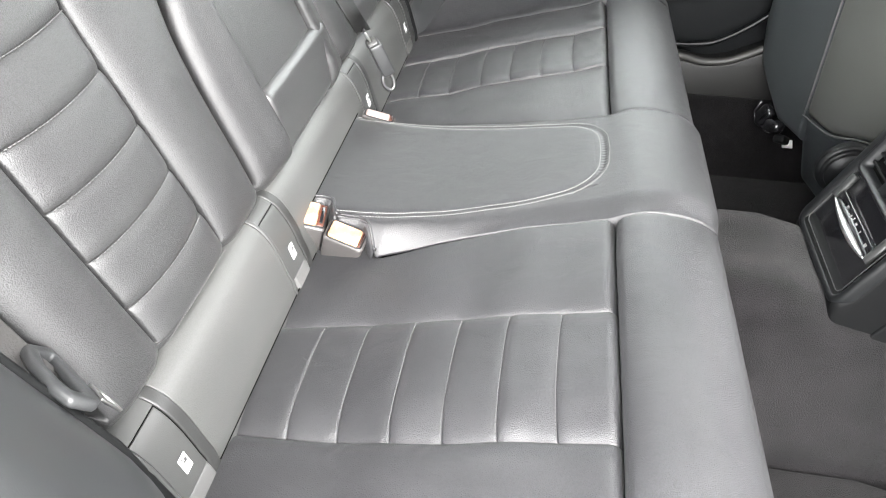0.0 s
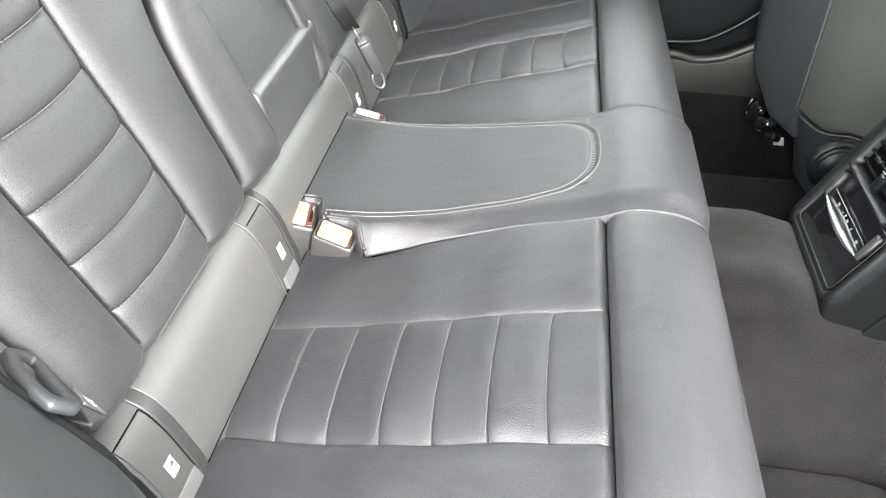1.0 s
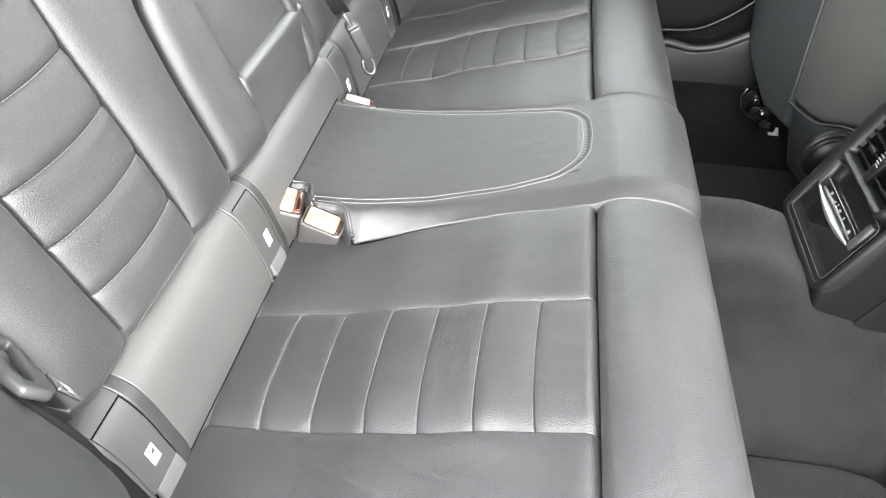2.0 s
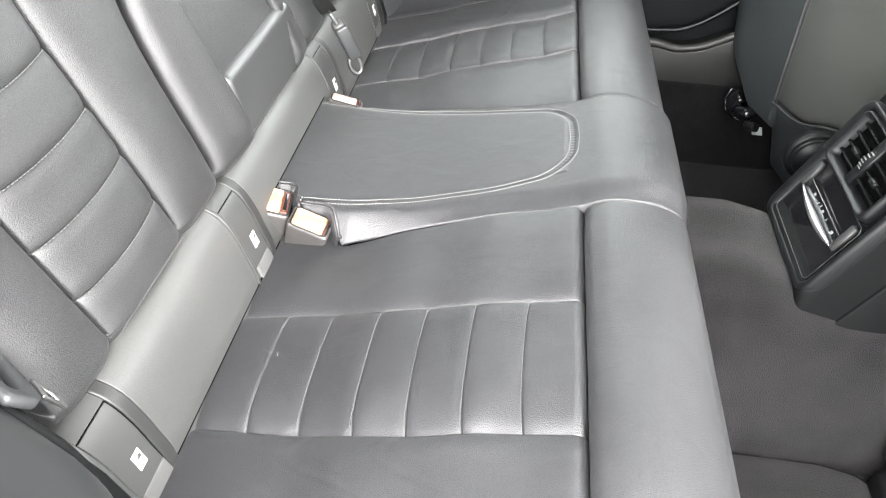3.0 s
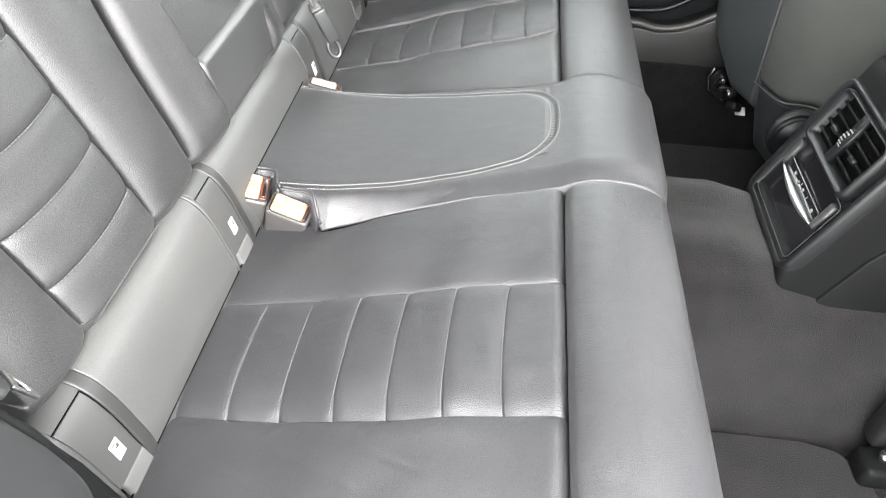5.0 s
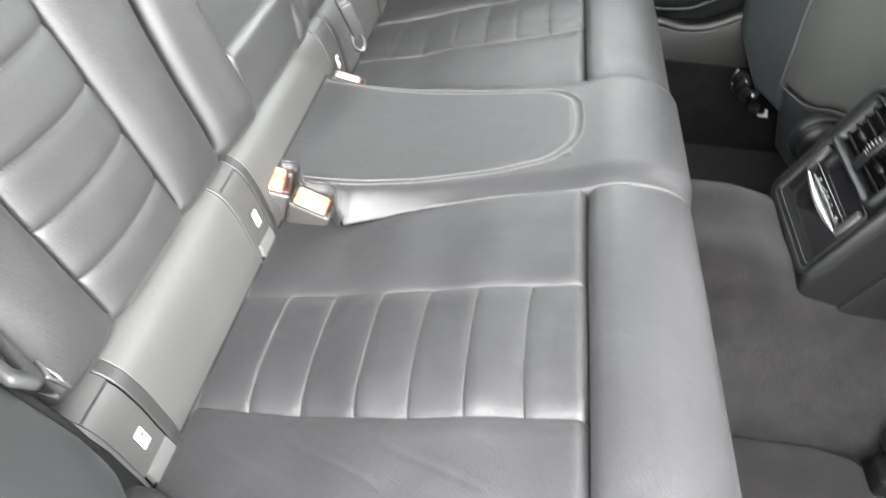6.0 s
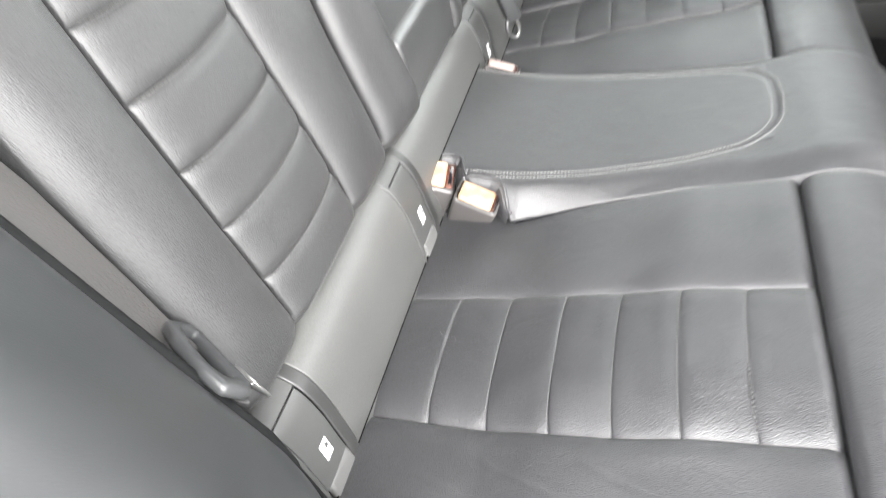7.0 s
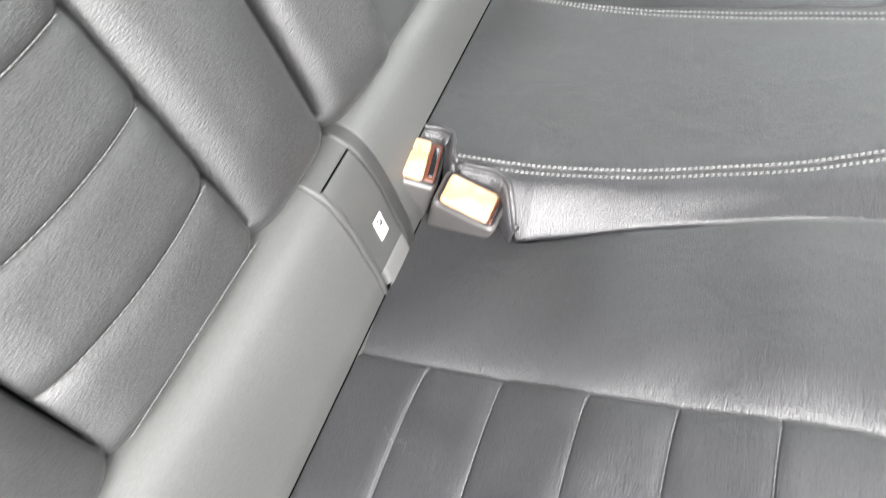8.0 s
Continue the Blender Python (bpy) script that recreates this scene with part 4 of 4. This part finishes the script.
# ---- far door ----
def build_far_door():
    door = thing("far_door", "dark plastic rear door with armrest and storage pocket", "car door")
    part("panel", prism([(0.02, -0.02), (1.6, -0.02), (1.6, 0.60), (0.02, 0.60)], 1.118, 1.19, "y", 0.01), door_plastic, door)
    # the armrest: a broad swept form, its upper edge, the pull bar over the pocket
    sweep = [(0.10, 0.60), (0.147, 0.516), (0.22, 0.457), (0.311, 0.376), (0.38, 0.340), (0.48, 0.325), (0.58, 0.335), (0.68, 0.365), (0.90, 0.45), (0.90, 0.46), (0.634, 0.420), (0.558, 0.397), (0.484, 0.385), (0.422, 0.392), (0.338, 0.419), (0.300, 0.450), (0.264, 0.508), (0.22, 0.60)]
    part("armrest_sweep", prism(sweep, 1.082, 1.125, "y", 0.008, 4), sweep_plastic, door, "grey padded armrest sweep")
    # a tube of paler plastic draws the highlight along the armrest's edge
    rim = [(0.235, 1.088, 0.575), (0.264, 1.084, 0.508), (0.285, 1.083, 0.472), (0.307, 1.082, 0.447), (0.338, 1.081, 0.419), (0.38, 1.081, 0.402), (0.422, 1.081, 0.392), (0.484, 1.081, 0.385), (0.558, 1.081, 0.397), (0.634, 1.082, 0.420), (0.80, 1.085, 0.46)]
    part("armrest_highlight", tube(rim, [0.002, 0.002, 0.002, 0.0025, 0.003, 0.0035, 0.0035, 0.0035, 0.003, 0.003, 0.002], 8), cover_plastic, door)
    pull = [(0.400, 1.090, 0.440), (0.414, 1.084, 0.449), (0.465, 1.082, 0.451), (0.534, 1.082, 0.447), (0.603, 1.084, 0.435), (0.66, 1.09, 0.42)]
    part("door_pull", tube(pull, [0.003, 0.005, 0.0055, 0.0055, 0.005, 0.004], 10), trim_plastic, door, "grey plastic door pull")
    # no hollow here: a flat black plate gives the pocket's shade
    part("pocket", prism([(0.405, 0.440), (0.53, 0.442), (0.600, 0.430), (0.585, 0.404), (0.50, 0.392), (0.425, 0.398)], 1.108, 1.1165, "y", 0.002), gap_black, door, "flat black plate for the shade in the storage pocket")
    part("upper_beam", prism([(0.272, 0.535), (0.272, 0.500), (0.458, 0.464), (0.602, 0.425), (0.75, 0.39), (0.75, 0.43), (0.602, 0.457), (0.458, 0.496)], 1.100, 1.122, "y", 0.006, 3), beam_black, door)
    ledge = curve_of([(0.48, 0.240), (0.557, 0.239), (0.60, 0.245), (0.646, 0.270), (0.70, 0.315), (0.75, 0.365)])
    part("lower_ledge", tube([(x, 1.091, float(ledge(x))) for x in np.linspace(0.48, 0.75, 36)], 0.005, 10), bezel_plastic, door)
    crest = curve_of([(0.16, 0.575), (0.243, 0.552), (0.287, 0.545), (0.356, 0.541), (0.424, 0.553), (0.50, 0.573), (0.60, 0.595)])
    band = bmesh.new()
    rows = []
    for x in np.linspace(0.16, 0.60, 50):
        z = float(crest(x))
        rows.append([band.verts.new((x, 1.1175 - d, z + h)) for d, h in ((0.0, -0.010), (0.006, -0.009), (0.010, -0.004), (0.010, 0.003), (0.006, 0.008), (0.0, 0.009))])
    for r0, r1 in zip(rows, rows[1:]):
        for k in range(5):
            band.faces.new((r0[k], r0[k + 1], r1[k + 1], r1[k]))
    part("trim_band", band, silver_trim, door, "bright silver trim band under the window")
    part("seal", tube([(0.085, 1.09, 0.60), (0.104, 1.092, 0.513), (0.125, 1.096, 0.45), (0.156, 1.10, 0.388)], 0.0035, 8), trim_plastic, door, "grey rubber door seal")
    return door


build_far_door()
sill = thing("door_sill", "black plastic sill with a raised step strip", "car trim")
low = [(0.42, 0.21), (0.548, 0.215), (0.59, 0.207), (0.638, 0.214), (0.69, 0.239), (0.80, 0.30), (1.7, 0.34), (1.7, -0.01), (0.42, -0.01)]
part("sill_body", prism(low, 1.062, 1.14, "y", 0.004, 2), sill_plastic, sill)
strip = [(0.44, 1.068, 0.222), (0.50, 1.067, 0.224), (0.548, 1.066, 0.223), (0.59, 1.065, 0.215), (0.638, 1.065, 0.222), (0.69, 1.066, 0.247), (0.76, 1.068, 0.285)]
strip_y, strip_z = curve_of([(x, y) for x, y, z in strip]), curve_of([(x, z) for x, y, z in strip])
part("step_strip", tube([(x, float(strip_y(x)), float(strip_z(x))) for x in np.linspace(0.44, 0.76, 40)], 0.0085, 12), sill_strip, sill, "rounded step strip, paler for the highlight on the ledge")
part("foot_panel", prism([(1.063, 0.150), (1.063, -0.01), (0.985, -0.01), (1.020, 0.07)], 0.40, 1.7, "x", 0.01, 3), carpet, sill, "dark carpet turned up against the sill")


# ---- belts and buckles ----
def strap(points, width, thick, across, name, parent, label="", mat=None):
    """Webbing along points, its width across the given direction."""
    pts = [Vector(p) for p in points]
    bm = bmesh.new()
    w = Vector(across).normalized() * width / 2
    rings = []
    for k, p in enumerate(pts):
        d = (pts[min(k + 1, len(pts) - 1)] - pts[max(k - 1, 0)]).normalized()
        n = d.cross(w).normalized() * thick / 2
        rings.append([bm.verts.new(p + a + b) for a, b in ((w, n), (w * 0.9, n * 1.5), (-w * 0.9, n * 1.5), (-w, n), (-w, -n), (w, -n))])
    for r0, r1 in zip(rings, rings[1:]):
        for s in range(6):
            bm.faces.new((r0[s], r0[(s + 1) % 6], r1[(s + 1) % 6], r1[s]))
    bm.faces.new(rings[0])
    bm.faces.new(rings[-1][::-1])
    return part(name, bm, mat or webbing, parent, label)


belt = thing("seat_belt", "grey-brown belt webbing with tongue beside the near backrest", "seat belt", group="seat belts")
edge = [(-0.260, -0.030, 0.86), (-0.160, -0.022, 0.672), (-0.104, -0.020, 0.576), (-0.070, -0.023, 0.508), (-0.050, -0.027, 0.474), (-0.036, -0.030, 0.458), (-0.026, -0.026, 0.446)]
strap([(x - 0.55 * 0.024, y - 0.80 * 0.024, z - 0.15 * 0.024) for x, y, z in edge], 0.047, 0.0018, (-0.55, -0.80, -0.15), "webbing", belt)


def tongue(along, across):
    return tuple(Vector((0.010, -0.056, 0.466)) + Vector((-0.8155, 0.556, -0.1606)) * along + Vector((-0.4109, -0.3609, 0.8372)) * across)


rim = [tongue(*k) for k in ((0.080, 0.0050), (0.052, 0.0018), (0.0062, -0.003), (-0.0038, 0.0032), (-0.008, 0.0243), (0.0083, 0.031), (0.040, 0.0345), (0.070, 0.030))]
hole = [tongue(*k) for k in ((0.066, 0.0085), (0.050, 0.0095), (0.0125, 0.0095), (0.0070, 0.0115), (0.0060, 0.0185), (0.0155, 0.0230), (0.042, 0.0250), (0.062, 0.021))]
grip = part("tongue_grip", framed(rim, hole, (0.4075, 0.7487, 0.5228), 0.0085, 0.30), tongue_plastic, belt, "grey plastic belt tongue grip")
rim = [(-0.020, -0.029, 0.448), (-0.008, -0.037, 0.453), (0.001, -0.044, 0.455), (0.003, -0.036, 0.431), (-0.006, -0.030, 0.426), (-0.015, -0.024, 0.421)]
hole = [(-0.0155, -0.0305, 0.444), (-0.008, -0.0355, 0.447), (-0.002, -0.040, 0.448), (-0.0015, -0.0355, 0.4355), (-0.006, -0.0315, 0.432), (-0.0125, -0.0275, 0.430)]
part("blade", framed(rim, hole, (0.55, 0.80, 0.23), 0.0028), steel, grip, "bright slotted metal blade")

belt = thing("seat_belt", "dark belt webbing with tongue beside the far backrest", "seat belt", group="seat belts")
strap([(-0.13, 0.935, 0.80), (-0.065, 0.950, 0.65), (-0.014, 0.965, 0.51), (0.012, 0.979, 0.42), (0.012, 0.988, 0.36), (-0.006, 0.994, 0.30), (-0.03, 0.998, 0.24)], 0.044, 0.0018, (0.80, 0.45, 0.35), "webbing", belt)
bar = part("tongue_grip", tube([(-0.035, 0.948, 0.520), (-0.038, 0.948, 0.511), (-0.034, 0.949, 0.503), (-0.022, 0.950, 0.501), (-0.002, 0.953, 0.505), (0.014, 0.955, 0.513), (0.020, 0.956, 0.520), (0.022, 0.956, 0.532)], [0.005, 0.007, 0.008, 0.0085, 0.0085, 0.008, 0.006, 0.004], 10), tab_plastic, belt, "pale grey plastic belt tongue grip")
rim = [(-0.020, 0.950, 0.496), (0.016, 0.955, 0.508), (0.014, 0.955, 0.494), (0.012, 0.955, 0.462), (0.000, 0.954, 0.456), (-0.008, 0.953, 0.482)]
hole = [(-0.004, 0.953, 0.490), (0.008, 0.954, 0.494), (0.008, 0.954, 0.486), (0.007, 0.954, 0.469), (0.002, 0.954, 0.467), (-0.001, 0.953, 0.480)]
part("blade", framed(rim, hole, (0.15, -0.97, 0.1), 0.003), steel, bar, "bright slotted metal blade")

belt = thing("seat_belt", "black middle belt latched in a small buckle", "seat belt", group="seat belts")
strap([(-0.125, 0.590, 0.760), (-0.076, 0.600, 0.636), (-0.049, 0.603, 0.569), (-0.028, 0.605, 0.514), (-0.007, 0.610, 0.469), (0.010, 0.616, 0.432)], 0.030, 0.0022, (0.45, 0.85, -0.15), "webbing", belt, mat=black_webbing)
strap([(-0.112, 0.606, 0.760), (-0.064, 0.612, 0.640), (-0.038, 0.613, 0.575), (-0.020, 0.610, 0.518)], 0.030, 0.0022, (0.40, 0.88, -0.15), "webbing", belt, mat=black_webbing)
slide = part("slider", block((0.008, 0.024, 0.040), (-0.020, 0.598, 0.530), 0.003, 2, pose(0, 0, 0, 0, -22, 30)), tab_plastic, belt, "pale plastic belt slider")
part("slider_foot", block((0.024, 0.020, 0.008), (-0.026, 0.597, 0.514), 0.003, 2, pose(0, 0, 0, 0, 30, 20)), tab_plastic, slide)
part("slider_pin", tube([(-0.006, 0.602, 0.506), (0.001, 0.604, 0.500), (0.000, 0.604, 0.490)], 0.0035, 8), steel, slide)
part("latch_plate", block((0.004, 0.022, 0.026), (0.015, 0.617, 0.424), 0.001, 2, pose(0, 0, 0, 0, -25, 30)), dark_steel, belt)
case = part("buckle", block((0.020, 0.030, 0.054), (0.0315, 0.620, 0.392), 0.004, 3, pose(0, 0, 0, 0, -22, 30)), tongue_plastic, belt)
part("buckle_mouth", block((0.014, 0.022, 0.004), (0.0215, 0.6135, 0.4175), 0.001, 1, pose(0, 0, 0, 0, -22, 30)), scoop_plastic, case)
part("anchor_loop", tube([(0.0410 + 0.0070 * math.cos(a) - 0.003 * math.sin(a), 0.622 + 0.005 * math.cos(a), 0.353 + 0.0135 * math.sin(a)) for a in np.linspace(0, 6.283, 25)[:-1]], 0.0031, 8, True), dark_steel, belt)


def buckle(at, turn, size, label, slot=0.3, button=red_plastic):
    """A belt buckle: a tapered case, a rim round its mouth, a release button and, beside it, the dark slot for the tongue."""
    b = thing("belt_buckle", label, "belt buckle", group="belt buckles")
    w, d, h = size
    bm = bmesh.new()
    bmesh.ops.create_cube(bm, size=1.0)
    for v in bm.verts:
        low = v.co.z < 0
        v.co = Vector((v.co.x * w * (0.90 if low else 1.0), v.co.y * d * (0.86 if low else 1.0), -h if low else 0.0))
    bmesh.ops.bevel(bm, geom=list(bm.edges), offset=0.0046, segments=4, profile=0.5, affect="EDGES")
    case = part("case", bm, buckle_plastic, b)
    a, c, q = w * 0.43, d * 0.42, 0.0045
    loop = [(a, q - c, 0), (a, c - q, 0), (a - q * 0.3, c - q * 0.3, 0), (a - q, c, 0), (q - a, c, 0), (q * 0.3 - a, c - q * 0.3, 0), (-a, c - q, 0), (-a, q - c, 0), (q * 0.3 - a, q * 0.3 - c, 0), (q - a, -c, 0), (a - q, -c, 0), (a - q * 0.3, q * 0.3 - c, 0)]
    part("rim", tube(loop, 0.0011, 8, True), bezel_plastic, case, "raised dark rim round the button")
    w0, w1 = -a * 0.96, a * 0.96
    cut = w1 - (w1 - w0) * slot
    part("button", block((cut - w0, 2 * c * 0.94, 0.0075), ((cut + w0) / 2, 0, -0.0002), 0.0034, 4), button, b, "pale red release button")
    part("button_end", block((w1 - cut - 0.0006, 2 * c * 0.90, 0.0050), ((cut + w1) / 2, 0, -0.0010), 0.0016, 3), red_plastic_edge, b, "red-brown end of the release button")
    part("slot", block((max(w1 - cut - 0.005, 0.0016), 2 * c * 0.70, 0.0020), ((cut + w1) / 2 + 0.0004, 0, 0.0012), 0.0006, 2), gloss_black, b, "black slot for the belt tongue")
    b.matrix_world = Matrix.Translation(at) @ turn
    return b


def facing(normal, along):
    """A turn whose z is the normal and whose x runs along."""
    z = Vector(normal).normalized()
    x = (Vector(along) - z * Vector(along).dot(z)).normalized()
    return Matrix((x, z.cross(x), z)).transposed().to_4x4()


buckle((0.0550, 0.3215, 0.3030), facing((0.33, -0.22, 0.92), (1.0, -0.04, -0.36)), (0.052, 0.032, 0.050), "low grey belt buckle with pale red button beside the hump", 0.09)
buckle((0.0090, 0.3425, 0.3120), facing((0.30, -0.10, 0.95), (1.0, 0.16, -0.30)), (0.033, 0.047, 0.066), "grey belt buckle with pale red button beside the hump", 0.34)
buckle((0.034, 2 * YM - 0.343, 0.3165), facing((0.25, -0.25, 0.93), (1, 0.05, -0.2)), (0.050, 0.016, 0.045), "pinkish faded belt buckle beyond the hump", 0.12, pink_plastic)

# ---- car shell: closes the place round the seats ----
# roof out of view; extent and dark tone set for the light let in
roof = solo("roof", prism([(-0.62, 1.06), (-0.40, 1.11), (-0.1, 1.12), (0.95, 1.12), (1.20, 1.10), (1.20, 1.13), (0.95, 1.16), (-0.1, 1.16), (-0.40, 1.15), (-0.62, 1.10)], -0.09, 2 * YM + 0.09, "y", 0.01), headliner, "dark grey fabric headliner", "roof", "structure")
# the near pillar is out of view, added to cut light from the front
for y in (-0.15, 2 * YM + 0.14):
    solo("pillar_middle", prism([(0.76 if y > 0 else 0.86, 0.10), (0.98, 0.10), (0.90, 1.13), (0.80, 1.13)], y - 0.03, y + 0.03, "y", 0.01), door_plastic, "dark middle pillar trim", "pillar", "structure")
# front doors out of view, added to hold light off backrest and footwells
solo("front_door_near", prism([(0.985, -0.10), (2.10, -0.10), (2.10, 0.62), (0.945, 0.60)], -0.20, -0.13, "y", 0.01), door_plastic, "unseen dark front door, closed to hold back light", "car door", "structure")
solo("front_door_far", prism([(1.62, -0.10), (2.20, -0.10), (2.20, 0.62), (1.62, 0.60)], 2 * YM + 0.19, 2 * YM + 0.26, "y", 0.01), door_plastic, "unseen dark front door, closed to hold back light", "car door", "structure")
# added strip, not in view, that lowers the top of the far window opening
solo("roof_rail", prism([(2 * YM + 0.08, 1.12), (2 * YM + 0.17, 1.02), (2 * YM + 0.19, 1.04), (2 * YM + 0.12, 1.16)], -0.40, 1.30, "x", 0.006), headliner, "unseen strip along the roof's edge, narrows the window light", "trim", "structure")
# added pane out of view; its tint cuts the light from the far side
pane = solo("window_1", block((0.98, 0.004, 0.52), (0.30, 2 * YM + 0.175, 0.83), 0.001, 1), tinted, "unseen rear door pane, tinted to dim the far light", "window", "structure")
pane.visible_shadow = False
# added wall out of view; stops light coming in under the front seats
solo("bulkhead", block((0.06, 1.5, 0.75), (2.02, YM, 0.10), 0.01), black_plastic, "unseen black bulkhead that keeps light off the footwells", "wall", "structure")
shelf = solo("rear_shelf", block((0.65, 1.3, 0.04), (-0.57, YM, 0.76), 0.01), black_plastic, "black parcel shelf behind the backrest", "shelf", "structure")
solo("floor_pan", block((1.10, 1.46, 0.04), (-0.22, YM, -0.03), 0.005), black_plastic, "dark floor pan under the rear bench", "floor", "structure")
rear_wall = solo("rear_wall", block((0.04, 1.4, 0.80), (-0.36, YM, 0.35), 0.01), black_plastic, "dark panel behind the backrest", "wall", "structure")
for y, name in ((-0.22, "near"), (2 * YM + 0.22, "far")):
    pillar = solo("pillar_rear", prism([(-0.95, 0.2), (-0.12, 0.2), (-0.16, 0.70), (-0.30, 0.90), (-0.36, 1.14), (-0.64, 1.10), (-0.95, 0.86)], y - 0.03, y + 0.03, "y", 0.01), door_plastic, "dark rear pillar trim", "pillar", "structure")
dash = solo("dashboard", block((0.5, 1.5, 0.5), (2.05, YM, 0.45), 0.06, 4), door_plastic, "black dashboard at the front", "dashboard", "structure")
ground = solo("ground", grid_mesh("ground", np.stack(np.broadcast_arrays(np.linspace(-60, 60, 12)[:, None], np.linspace(-60, 60, 12)[None, :], np.full((12, 12), -0.38)), -1)), bounce_ground, "unseen ground, pale to bounce light into the car", "ground", "structure")
for flip in (1, -1):
    arch = solo("arch_trim", block((0.42, 0.165, 0.335 if flip > 0 else 0.25), (-0.165 if flip > 0 else -0.24, YM - flip * (YM + 0.119), 0.1375 if flip > 0 else 0.10), 0.02, 3), rubber, "black wheel arch trim beside the cushion", "trim", "structure")


# unseen seat, implied by the near rail; its place is set by the light it blocks
def near_front_seat():
    seat = thing("front_seat", "black leather front seat, slid forwards beyond the open door", "car seat", group="front seats")
    part("cushion", block((0.50, 0.50, 0.16), (1.28, 0.08, 0.27), 0.05, 4), leather, seat)
    part("backrest", block((0.16, 0.52, 0.66), (0.0, 0.0, 0.33), 0.06, 4, pose(1.05, 0.08, 0.24, 0, -14, 0)), leather, seat)
    part("base", block((0.42, 0.40, 0.16), (1.28, 0.08, 0.10), 0.02, 3), black_plastic, seat)


near_front_seat()

# a stray hair on the cushion
solo("stray_hair", tube([(0.054, 0.147, 0.2805), (0.058, 0.142, 0.2822), (0.063, 0.1395, 0.2830), (0.068, 0.141, 0.2838), (0.0715, 0.140, 0.2840), (0.0718, 0.136, 0.2838)], 0.00010, 5), thread, "fine pale hair lying on the leather", "hair")
